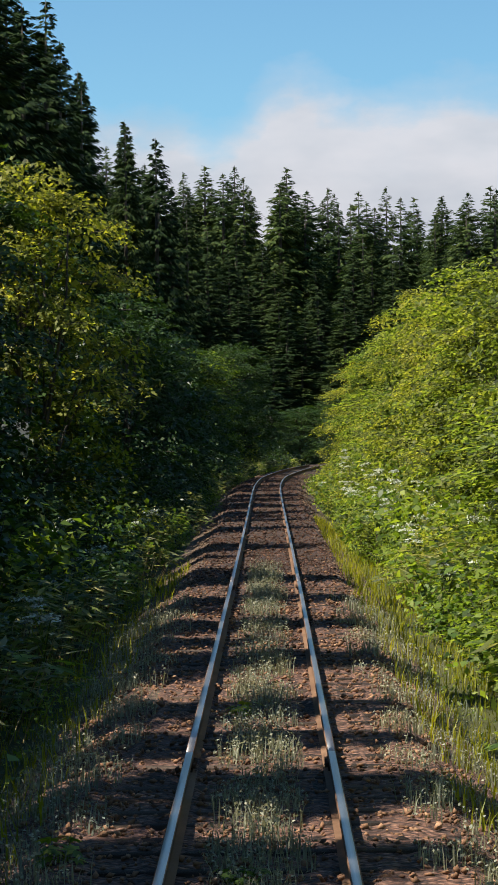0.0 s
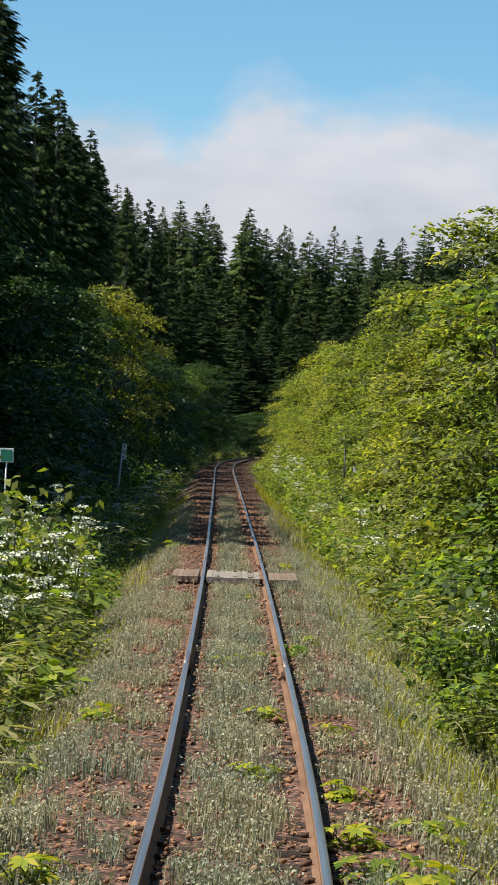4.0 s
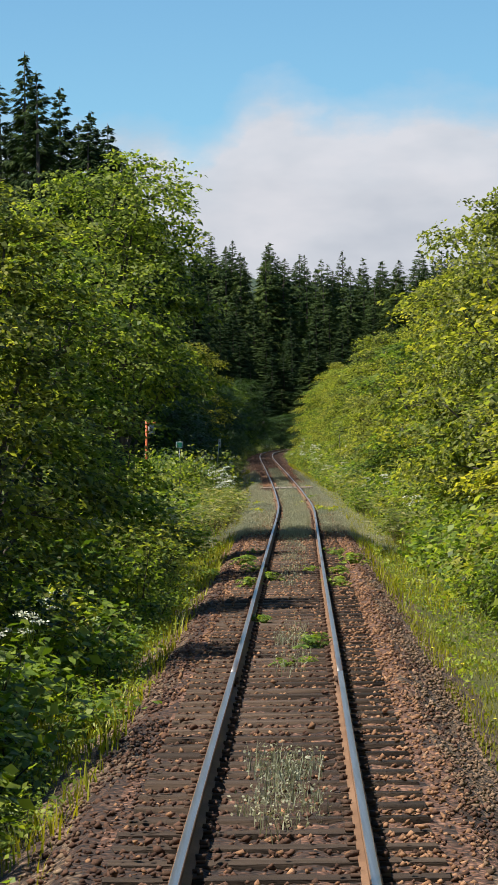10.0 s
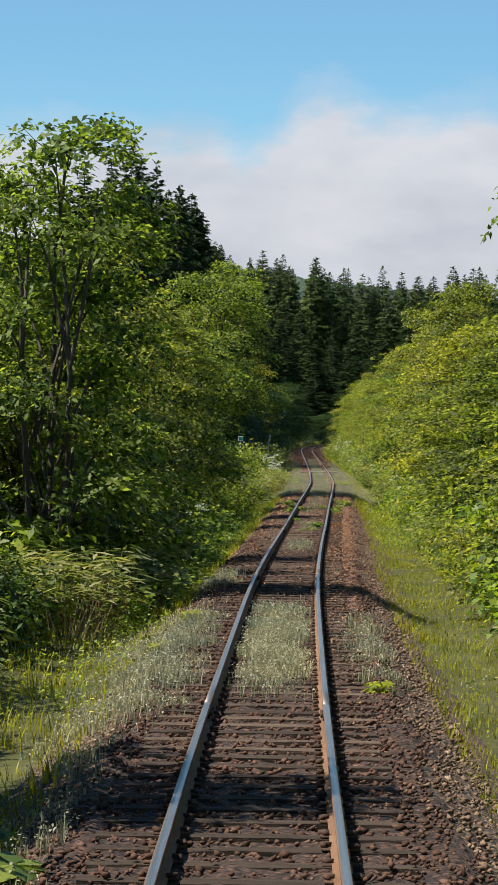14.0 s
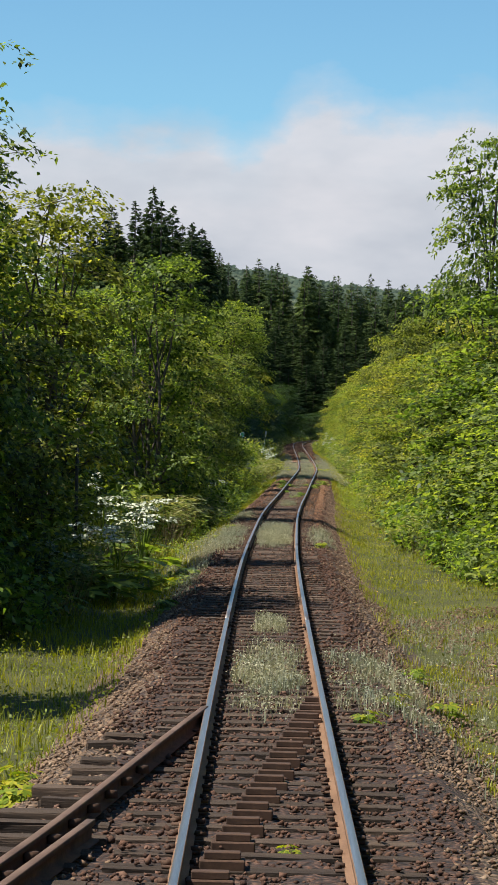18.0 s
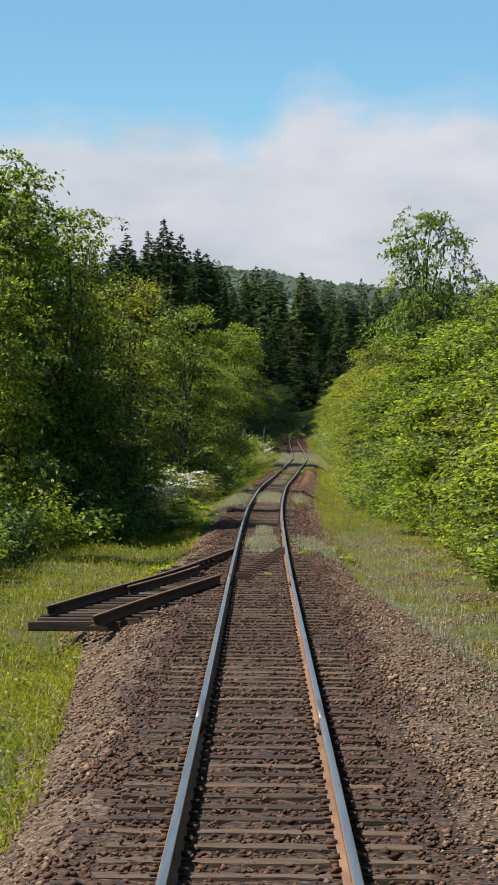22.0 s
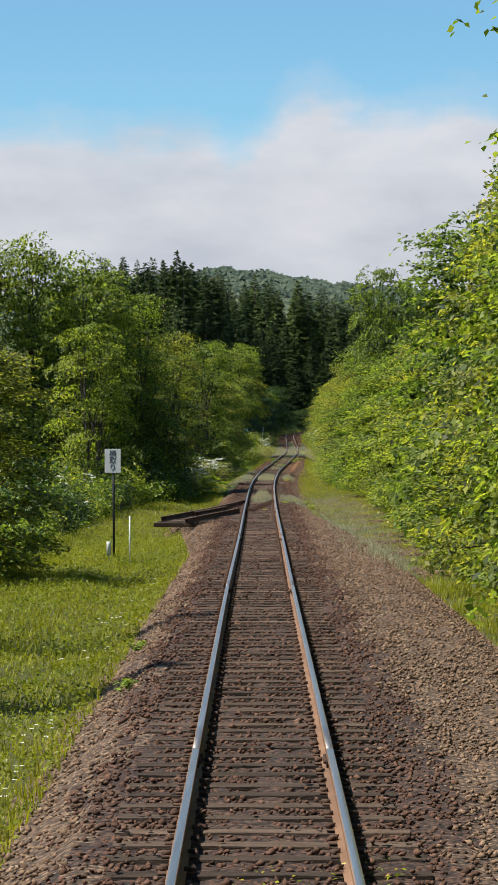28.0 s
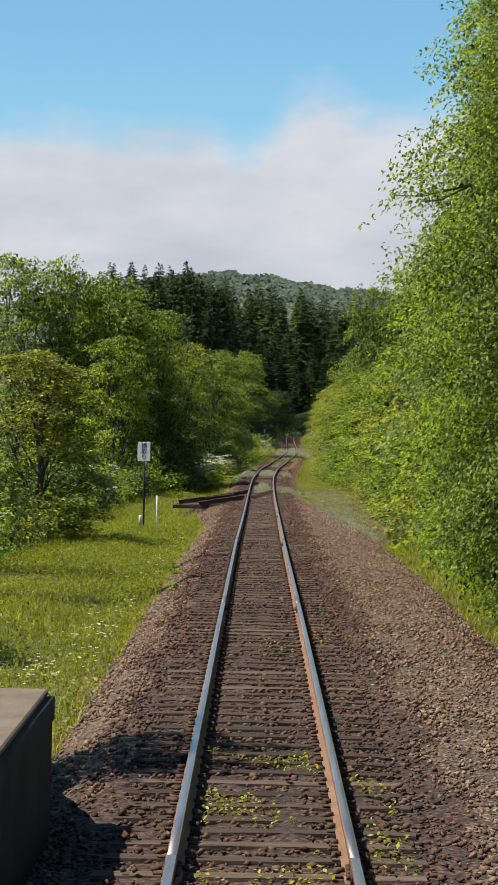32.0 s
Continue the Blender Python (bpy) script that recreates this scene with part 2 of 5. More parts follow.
MAT_BOARD = surface("weathered_grey_board", [(0.25, (0.20, 0.175, 0.15)), (0.75, (0.34, 0.305, 0.265))], 2.0, 0.88, 0.006, 0.6, fine=30, stretch=(6, 0.4, 3), per="object", per_stops=[(0.0, (0.8, 0.78, 0.76)), (1.0, (1.12, 1.1, 1.08))])
MAT_BOARD_BROWN = surface("weathered_brown_board", [(0.25, (0.16, 0.115, 0.085)), (0.75, (0.29, 0.215, 0.165))], 2.0, 0.88, 0.006, 0.6, fine=30, stretch=(6, 0.4, 3), per="object", per_stops=[(0.0, (0.8, 0.78, 0.76)), (1.0, (1.12, 1.1, 1.08))])
MAT_WHITE = plain("white_enamel", (0.72, 0.73, 0.70), 0.45, 0.0, 0.06)
MAT_BLACK = plain("black_paint", (0.02, 0.02, 0.022), 0.5)
MAT_GREEN_SIGN = plain("green_enamel", (0.03, 0.20, 0.13), 0.45)
MAT_ORANGE = plain("faded_orange_paint", (0.55, 0.14, 0.045), 0.55)
MAT_GALV = plain("galvanised_pipe", (0.42, 0.44, 0.45), 0.45, 0.5)
MAT_GREYBOX = plain("grey_painted_steel", (0.38, 0.39, 0.36), 0.5)


# ---- mesh helpers ----
def mesh_np(name, verts, faces, mats, slots=None, smooth=False):
    """A mesh from arrays: verts (n, 3) and faces (m, 3 or 4), or a list of such face arrays."""
    groups = faces if isinstance(faces, list) else [faces]
    groups = [np.asarray(g, dtype=np.int32) for g in groups if len(g)]
    me = bpy.data.meshes.new(name)
    verts = np.asarray(verts, dtype=np.float32)
    me.vertices.add(len(verts))
    me.vertices.foreach_set("co", verts.ravel())
    loops = np.concatenate([g.ravel() for g in groups])
    counts = np.concatenate([np.full(len(g), g.shape[1], np.int32) for g in groups])
    me.loops.add(len(loops))
    me.loops.foreach_set("vertex_index", loops)
    me.polygons.add(len(counts))
    me.polygons.foreach_set("loop_start", np.concatenate([[0], np.cumsum(counts)[:-1]]).astype(np.int32))
    for m in mats if isinstance(mats, (list, tuple)) else [mats]:
        me.materials.append(m)
    if slots is not None:
        me.polygons.foreach_set("material_index", np.asarray(slots, np.int32))
    if smooth:
        me.polygons.foreach_set("use_smooth", np.ones(len(counts), bool))
    me.update(calc_edges=True)
    return me


def part(name, me, parent=None, label="", at=None):
    ob = new(name, me)
    if parent is not None:
        ob.parent = parent
    if at is not None:
        ob.matrix_basis = at
    if label:
        ob["label"] = label
    return ob


def thing(name, label, category, at=None, group="", kind=""):
    ob = new(name)
    ob.empty_display_size = 0.2
    if at is not None:
        ob.matrix_basis = at
    return tagged(ob, label, category, group, kind)


class Geo:
    """Collects vertices and faces of one part."""

    def __init__(self):
        self.v, self.q, self.t, self.n = [], [], [], 0

    def add(self, verts, quads=None, tris=None):
        verts = np.asarray(verts, float).reshape(-1, 3)
        if quads is not None and len(quads):
            self.q.append(np.asarray(quads) + self.n)
        if tris is not None and len(tris):
            self.t.append(np.asarray(tris) + self.n)
        self.v.append(verts)
        self.n += len(verts)
        return self

    def mesh(self, name, mat, smooth=False):
        groups = []
        if self.q:
            groups.append(np.concatenate(self.q))
        if self.t:
            groups.append(np.concatenate(self.t))
        return mesh_np(name, np.concatenate(self.v), groups, mat, smooth=smooth)


BOX_V = np.array([(x, y, z) for x in (-0.5, 0.5) for y in (-0.5, 0.5) for z in (-0.5, 0.5)])
BOX_Q = np.array([(0, 1, 3, 2), (4, 6, 7, 5), (0, 4, 5, 1), (2, 3, 7, 6), (0, 2, 6, 4), (1, 5, 7, 3)])


def box_geo(geo, size, centre, turn=0.0, jitter=0.0):
    v = BOX_V * np.asarray(size)
    if jitter:
        v = v + rng.normal(0, jitter, v.shape)
    c, s = math.cos(turn), math.sin(turn)
    v = v @ np.array([[c, s, 0], [-s, c, 0], [0, 0, 1]]) + np.asarray(centre)
    return geo.add(v, BOX_Q)


def bevel_box(name, size, mat, bevel=0.01, jitter=0.0):
    """A box with chamfered edges, base at z = 0."""
    bm = bmesh.new()
    bmesh.ops.create_cube(bm, size=1.0)
    for v in bm.verts:
        v.co = Vector((v.co.x * size[0], v.co.y * size[1], (v.co.z + 0.5) * size[2]))
    bmesh.ops.bevel(bm, geom=list(bm.edges), offset=bevel, segments=1, affect="EDGES")
    if jitter:
        for v in bm.verts:
            v.co += Vector(rng.normal(0, jitter, 3))
    me = bpy.data.meshes.new(name)
    bm.to_mesh(me)
    bm.free()
    me.materials.append(mat)
    return me


def tube_geo(geo, pts, radii, n=6, cap=True):
    pts = np.asarray(pts, float)
    radii = np.broadcast_to(np.asarray(radii, float), (len(pts),))
    d = np.gradient(pts, axis=0)
    d /= np.linalg.norm(d, axis=1)[:, None] + 1e-9
    ref = np.where(np.abs(d[:, 2:3]) > 0.9, np.array([[1.0, 0, 0]]), np.array([[0, 0, 1.0]]))
    a = np.cross(d, ref)
    a /= np.linalg.norm(a, axis=1)[:, None] + 1e-9
    b = np.cross(d, a)
    ang = np.arange(n) * 2 * math.pi / n
    ring = pts[:, None] + radii[:, None, None] * (a[:, None] * np.cos(ang)[None, :, None] + b[:, None] * np.sin(ang)[None, :, None])
    i = np.arange(len(pts) - 1)[:, None] * n
    k = np.arange(n)[None]
    q = np.stack([i + k, i + (k + 1) % n, i + n + (k + 1) % n, i + n + k], -1).reshape(-1, 4)
    tris = []
    if cap:
        last = (len(pts) - 1) * n
        tris = [(0, j + 1, j) for j in range(1, n - 1)] + [(last, last + j, last + j + 1) for j in range(1, n - 1)]
    return geo.add(ring.reshape(-1, 3), q, tris)


def unit(a):
    return a / (np.linalg.norm(a, axis=-1, keepdims=True) + 1e-9)


def leaf_geo(geo, pos, face, length, width, fold=0.18, droop=0.0, along=None):
    """Diamond leaves at pos whose faces turn towards face; folded along the middle."""
    n = len(pos)
    face = unit(face)
    d = unit(np.cross(face, rng.normal(size=(n, 3)))) if along is None else unit(along)
    d = unit(d - np.array([0, 0, droop]))
    s = unit(np.cross(d, face))
    nn = np.cross(s, d)
    length = np.broadcast_to(length, (n,))[:, None]
    width = np.broadcast_to(width, (n,))[:, None]
    mid = pos + d * length * 0.45
    v = np.stack([pos, mid + s * width / 2 + nn * width * fold, pos + d * length, mid - s * width / 2 + nn * width * fold], 1)
    q = np.arange(4 * n).reshape(n, 4)
    return geo.add(v.reshape(-1, 3), q)


def blade_geo(geo, base, height, width, lean):
    """Grass blades: a bent, tapering strip each."""
    n = len(base)
    ang = rng.uniform(0, 2 * math.pi, n)
    s = np.stack([np.cos(ang), np.sin(ang), np.zeros(n)], 1)
    out = np.stack([-np.sin(ang), np.cos(ang), np.zeros(n)], 1) * np.broadcast_to(lean, (n,))[:, None]
    h = np.broadcast_to(height, (n,))[:, None]
    w = np.broadcast_to(width, (n,))[:, None]
    up = np.array([[0, 0, 1.0]])
    mid = base + up * h * 0.6 + out * h * 0.35
    tip = base + up * h + out * h
    v = np.stack([base - s * w / 2, base + s * w / 2, mid + s * w * 0.35, mid - s * w * 0.35, tip], 1)
    k = np.arange(n)[:, None] * 5
    return geo.add(v.reshape(-1, 3), k + np.array([[0, 1, 2, 3]]), k + np.array([[3, 2, 4]]))


# ---- the line of the track: y, x of the centre, z of the rail tops ----
LINE = [(-400, 2.5, 0.3), (-330, 1.35, 0.2), (-306, 0.98, 0.18), (-286, 0.67, 0.17), (-256, 0.2, 0.06), (-232, -0.13, -0.11), (-211, -0.44, -0.2), (-196, -0.65, -0.24),
        (-182, -0.82, -0.22), (-170, -0.95, -0.21), (-158, -1.04, -0.21), (-146, -1.06, -0.24), (-134, -1.07, -0.23), (-124, -1.01, -0.24), (-113, -0.9, -0.26),
        (-104, -0.77, -0.27), (-77, -0.43, -0.2), (-54, -0.11, -0.14), (-40, 0.06, -0.08), (-13, 0.0, -0.04), (4, -0.08, 0.0), (22, -0.2, 0.06), (45, -0.34, 0.13),
        (69, -0.5, 0.18), (94, -0.68, 0.27), (109, -0.79, 0.36), (124, -0.86, 0.48), (140, -0.70, 0.63), (160, 0.48, 0.8), (180, 2.6, 0.95), (200, 5.5, 1.05), (300, 35.0, 1.5)]
LY, LX, LZ = (np.array(c, float) for c in zip(*LINE))
FY = np.arange(-400, 300.1, 2.0)


def soften(a):
    for _ in range(10):
        a = np.concatenate([a[:1], (a[:-2] + 2 * a[1:-1] + a[2:]) / 4, a[-1:]])
    return a


FX, FZ = soften(np.interp(FY, LY, LX)), soften(np.interp(FY, LY, LZ))


def line_x(y):
    return np.interp(y, FY, FX)


def line_z(y):
    return np.interp(y, FY, FZ)


def stretch_of(rows):
    ys, vs = zip(*rows)
    return lambda y: np.interp(y, ys, vs)


# half widths of the ballast, left and right of the centre
BED_L = stretch_of([(-340, 2.0), (-300, 2.05), (-232, 1.95), (-216, 2.6), (-208, 3.3), (-196, 2.5), (-188, 1.9), (-150, 1.75), (-120, 1.6), (-70, 1.6), (-50, 1.75), (300, 1.6)])
BED_R = stretch_of([(-340, 3.3), (-262, 3.8), (-243, 3.7), (-225, 3.6), (-210, 3.0), (-198, 2.2), (-180, 1.9), (-140, 1.9), (-100, 1.9), (-60, 1.6), (300, 1.6)])


def bed_z(u, y):
    """Top of the ballast, u metres to the right of the centre."""
    z = line_z(y) - 0.188 + 0.031 * np.clip((y + 70) / 8, 0, 1)
    edge = np.where(u < 0, BED_L(y), BED_R(y)) - 0.75
    over = np.maximum(0, np.abs(u) - np.minimum(np.where(u < 0, 1.25, 1.35), edge))
    flat = np.maximum(0, edge - 1.35)
    fall = np.where(np.abs(u) < edge, 0.10 * over, 0.10 * np.minimum(over, flat) + 0.5 * np.maximum(0, np.abs(u) - np.maximum(edge, 1.3)))
    return z - fall


def ground_z(x, y):
    x, y = np.asarray(x, float), np.asarray(y, float)
    u = x - line_x(np.clip(y, -400, 300))
    z = line_z(np.clip(y, -400, 300)) - 0.62
    au = np.abs(u)
    z = z - 0.12 * np.exp(-((au - 2.9) / 0.7) ** 2)
    ub = x - np.where(y > 125, np.interp(y, (125, 155, 200, 300), (-0.8, -0.4, 2.0, 14.0)), line_x(np.clip(y, -400, 125)))
    bank_l = np.clip((-ub - 4.5) / 14, 0, 3) * np.clip((y + 60) / 80, 0, 1) * 2.4
    bank_r = np.clip((ub - 4.5) / 14, 0, 3) * np.clip((y + 40) / 120, 0, 1) * 1.5
    rise = np.clip((y - 215) / 130, 0, 1)
    rise = rise * rise * (3 - 2 * rise) * 11
    far = np.clip((y - 380) / 500, 0, 1) * 8
    near_edge = np.clip((au - 2.5) / 3, 0, 1)
    lumps = 0.10 * near_edge * (np.sin(x * 0.9 + y * 0.35) * np.cos(y * 0.6 - x * 0.4))
    return z + bank_l + bank_r + rise + far + lumps


# ---- ground, hill and cloud bank ----
def grid_mesh(name, xs, ys, zfun, mat, smooth=True):
    gx, gy = np.meshgrid(xs, ys)
    v = np.stack([gx, gy, zfun(gx, gy)], -1).reshape(-1, 3)
    w = len(xs)
    i = (np.arange(len(ys) - 1)[:, None] * w + np.arange(w - 1)[None]).reshape(-1)
    return mesh_np(name, v, np.stack([i, i + 1, i + w + 1, i + w], 1), mat, smooth=smooth)


xs = np.concatenate([[-3000, -1200, -500, -200, -100, -60, -45, -35, -28, -23], np.arange(-19, -7, 1.5), np.arange(-7, 7.01, 0.5), np.arange(8, 20, 1.5), [23, 28, 35, 45, 60, 100, 200, 500, 1200, 3000]])
ys = np.concatenate([[-1500, -900, -600, -480, -420], np.arange(-396, 300, 3.0), np.arange(300, 480, 12), [520, 600, 720, 900, 1200, 1800, 2600, 3600]])
ground = part("ground", grid_mesh("ground", xs, ys, ground_z, MAT_GROUND))
tagged(ground, "grassy soil along the railway, rising to a wooded slope", "ground", kind="structure")


def stone_zone(u, y):
    """0 rust-stained stone under the rails, 1 greyer shoulders, 2 the red stone of the far stretch."""
    blur = rng.normal(0, 1, np.shape(u))
    shoulder = np.abs(u) + 0.14 * blur + 0.12 * np.sin(y * 0.9) > 1.45
    far = (y + 14 * blur > np.where(u > 0.7, -128, np.where(u < -1.2, -58, -100))) & (y + 10 * blur < 45)
    far &= ~((y < -62) & (u + 0.1 * blur > 1.35))
    return np.where(far, 2, np.where(shoulder, 1, 0))


by = np.arange(-345, 190.1, 1.0)
cols = np.linspace(0, 1, 47)
bl, br = -BED_L(by) - 0.45, BED_R(by) + 0.45
bu = bl[:, None] + (br - bl)[:, None] * cols[None]
bv = np.stack([line_x(by)[:, None] + bu, np.broadcast_to(by[:, None], bu.shape), bed_z(bu, by[:, None]) + rng.normal(0, 0.012, bu.shape)], -1)
bi = (np.arange(len(by) - 1)[:, None] * 47 + np.arange(46)[None]).reshape(-1)
bslot = stone_zone(bu[:-1, :-1], np.broadcast_to(by[:-1, None], bu[:-1, :-1].shape)).reshape(-1)
ballast = part("ballast", mesh_np("ballast", bv.reshape(-1, 3), np.stack([bi, bi + 1, bi + 48, bi + 47], 1), (MAT_BALLAST_RUST, MAT_BALLAST_GREY, MAT_BALLAST_RED), slots=bslot, smooth=True))
tagged(ballast, "bed of reddish-brown crushed stone under the track", "ballast", kind="structure")

# the haze of distance is mixed into these pale, bluish greens
MAT_HILL = leaf_mat("hazed_distant_wood", (0.055, 0.078, 0.066), (0.078, 0.102, 0.082), (0.110, 0.130, 0.098), (1, 1, 1), 0.0, 0.9, 0.1)


RIDGE = [(-500, 60), (-200, 88), (-120, 101), (-80, 108), (-55, 110.5), (-20, 107), (6, 102), (44, 98), (80, 95), (200, 84), (500, 60)]


def hill_z(x, y):
    ridge = np.interp(x, *zip(*RIDGE)) + 0.8 * np.sin(x * 0.21) + 0.6 * np.sin(x * 0.47)
    slope = np.clip((y - 950) / 750, 0, 1)
    return -4 + ridge * np.sin(slope * math.pi / 2) ** 1.2


hx, hy = np.linspace(-420, 420, 150), np.linspace(900, 1900, 60)
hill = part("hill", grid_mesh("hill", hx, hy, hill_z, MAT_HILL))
tagged(hill, "wooded hill in the distance behind the forest", "hill", kind="structure")
hg = Geo()
hn = 22000
px, py = rng.uniform(-190, 260, hn), 950 + 780 * rng.uniform(0, 1, hn) ** 0.6
top = np.stack([px, py, hill_z(px, py) - 1.0], 1)
sz = rng.uniform(2.0, 4.4, hn)
for k in range(3):
    ang = rng.uniform(0, 2 * math.pi, hn)
    off = np.stack([np.cos(ang), np.sin(ang), rng.uniform(0, 1, hn)], 1) * sz[:, None] * 0.35
    leaf_geo(hg, top + off, np.stack([rng.normal(0, 0.5, hn), rng.normal(-0.6, 0.4, hn), np.full(hn, 0.8)], 1), sz * 1.1, sz * 0.9, 0.2)
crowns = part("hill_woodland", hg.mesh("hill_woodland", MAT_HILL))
tagged(crowns, "dense far woodland covering the distant hill", "woodland", kind="stuff")


def cloud_mat():
    """A bank of cumulus low over the horizon; thin at its upper edge. V runs from its foot to its top."""
    m, nt, bs = node_mat("cloud_bank")
    nt.nodes.remove(bs)
    tc = nt.nodes.new("ShaderNodeTexCoord")
    sep = nt.nodes.new("ShaderNodeSeparateXYZ")
    nt.links.new(tc.outputs["UV"], sep.inputs[0])
    fine = noise_tex(nt, 0.011, 6, 0.55, stretch=(1, 1, 1.8))
    soft = noise_tex(nt, 0.0045, 4, 0.5, stretch=(1, 1, 2.4))

    def calc(op, a, b):
        n = nt.nodes.new("ShaderNodeMath")
        n.operation = op
        for k, v in enumerate((a, b)):
            if isinstance(v, (int, float)):
                n.inputs[k].default_value = v
            else:
                nt.links.new(v, n.inputs[k])
        return n.outputs[0]

    level = calc("ADD", sep.outputs["Y"], calc("MULTIPLY", calc("SUBTRACT", fine, 0.5), 0.16))
    cover = ramp(nt, level, [(0.60, (1, 1, 1)), (0.74, (0.93, 0.93, 0.93)), (0.815, (0.25, 0.25, 0.25)), (0.88, (0, 0, 0))])
    shade = calc("ADD", calc("MULTIPLY", soft, 0.75), calc("MULTIPLY", level, 0.25))
    col = ramp(nt, shade, [(0.36, (0.44, 0.47, 0.53)), (0.52, (0.52, 0.54, 0.59)), (0.66, (0.60, 0.60, 0.64))])
    em = nt.nodes.new("ShaderNodeEmission")
    nt.links.new(col, em.inputs[0])
    em.inputs[1].default_value = 0.72
    tr = nt.nodes.new("ShaderNodeBsdfTransparent")
    mx = nt.nodes.new("ShaderNodeMixShader")
    nt.links.new(cover, mx.inputs[0])
    nt.links.new(tr.outputs[0], mx.inputs[1])
    nt.links.new(em.outputs[0], mx.inputs[2])
    nt.links.new(mx.outputs[0], nt.nodes["Material Output"].inputs["Surface"])
    return m


# heights of the bank's top, as slopes, by bearing from the line's far end
CLOUD_TOP = [(-3.2, 0.105), (-2.0, 0.12), (-1.0, 0.10), (-0.4, 0.12), (-0.11, 0.107), (-0.05, 0.107), (-0.037, 0.1075), (-0.026, 0.1005), (-0.017, 0.104), (-0.006, 0.1165), (0.004, 0.1195), (0.013, 0.1185), (0.024, 0.1125), (0.042, 0.113), (0.062, 0.1165), (0.09, 0.112), (0.3, 0.12), (1.0, 0.10), (2.0, 0.12), (3.2, 0.105)]
ca = np.concatenate([np.linspace(-math.pi, -0.15, 40), np.linspace(-0.148, 0.148, 90), np.linspace(0.15, math.pi, 40)])
ctop = np.interp(ca, *zip(*CLOUD_TOP)) * 4500 / 0.80
cf = np.linspace(0, 1, 8)
cv = np.stack([np.sin(ca)[None] + 0 * cf[:, None], np.cos(ca)[None] + 0 * cf[:, None], 0 * cf[:, None] + 0 * ca[None]], -1) * 4300
cv[..., 2] = -40 + (ctop[None] + 40) * cf[:, None]
nc = len(ca)
ci = (np.arange(7)[:, None] * nc + np.arange(nc - 1)[None]).reshape(-1)
cfaces = np.stack([ci, ci + 1, ci + nc + 1, ci + nc], 1)
cme = mesh_np("backdrop", cv.reshape(-1, 3), cfaces, cloud_mat(), smooth=True)
cuv = np.stack([np.broadcast_to(ca[None], (8, nc)), np.broadcast_to(cf[:, None], (8, nc))], -1).reshape(-1, 2)
cme.uv_layers.new(name="bank").data.foreach_set("uv", cuv[cfaces.ravel()].astype(np.float32).ravel())
clouds = part("backdrop", cme)
clouds.visible_shadow = False
tagged(clouds, "low bank of pale grey and white clouds along the horizon", "clouds", kind="structure")


# ---- the track ----
GAUGE = 0.566
PITCH = 25.2 / 38
JOINTS = np.arange(-204.2 - 25.2 * 5, 190, 25.2)
PROFILE = np.array([(-0.0325, -0.005), (-0.027, 0), (0.027, 0), (0.0325, -0.005), (0.0325, -0.038), (0.008, -0.05), (0.008, -0.128), (0.0635, -0.142), (0.0635, -0.153),
                    (-0.0635, -0.153), (-0.0635, -0.142), (-0.008, -0.128), (-0.008, -0.05), (-0.0325, -0.038)])


def rail_mesh(name, cx, cy, cz, mats=(MAT_RUST, MAT_STEEL)):
    """The rail profile swept along a line of points."""
    p = len(PROFILE)
    dx, dy = np.gradient(cx), np.gradient(cy)
    ln = np.hypot(dx, dy)
    sx, sy = dy / ln, -dx / ln
    v = np.stack([cx[:, None] + sx[:, None] * PROFILE[None, :, 0], cy[:, None] + sy[:, None] * PROFILE[None, :, 0], cz[:, None] + PROFILE[None, :, 1]], -1).reshape(-1, 3)
    i = (np.arange(len(cx) - 1)[:, None] * p).repeat(p, 1)
    k = np.arange(p)[None]
    q = np.stack([i + k, i + (k + 1) % p, i + p + (k + 1) % p, i + p + k], -1).reshape(-1, 4)
    slots = np.tile(np.isin(np.arange(p), (1,)).astype(int), len(cx) - 1)
    last = (len(cx) - 1) * p
    caps = [(0, 1, 2), (0, 2, 3), (0, 3, 4), (0, 4, 13), (13, 4, 5), (13, 5, 12), (12, 5, 6), (12, 6, 11), (11, 6, 7), (11, 7, 10), (10, 7, 8), (10, 8, 9)]
    t = np.array(caps + [tuple(last + a for a in c[::-1]) for c in caps])
    return mesh_np(name, v, [q[:, ::-1], t], list(mats), slots=np.concatenate([slots, np.zeros(len(t), int)]))


track = thing("railway_track", "narrow single railway track with rusty rails on wooden sleepers", "railway track", kind="structure")
for side, sname in ((-1, "rail"), (1, "rail")):
    for a, b in zip(JOINTS[:-1], JOINTS[1:]):
        yy = np.linspace(a + 0.006, b - 0.006, 14)
        part(sname, rail_mesh("rail", line_x(yy) + side * GAUGE, yy, line_z(yy)), track, "rusty rail with a bright worn top")
    for j in JOINTS[1:-1]:
        for s in (-1, 1):
            fish = Geo()
            box_geo(fish, (0.02, 0.56, 0.085), (0, 0, 0))
            for b in (-0.2, -0.07, 0.07, 0.2):
                box_geo(fish, (0.03, 0.034, 0.034), (s * 0.02, b, 0), 0, 0.001)
            part("fishplate", fish.mesh("fishplate", MAT_RUSTDARK), track, "bolted iron joint bar", at=pose(float(line_x(j)) + side * GAUGE + s * 0.02, float(j), float(line_z(j)) - 0.088))


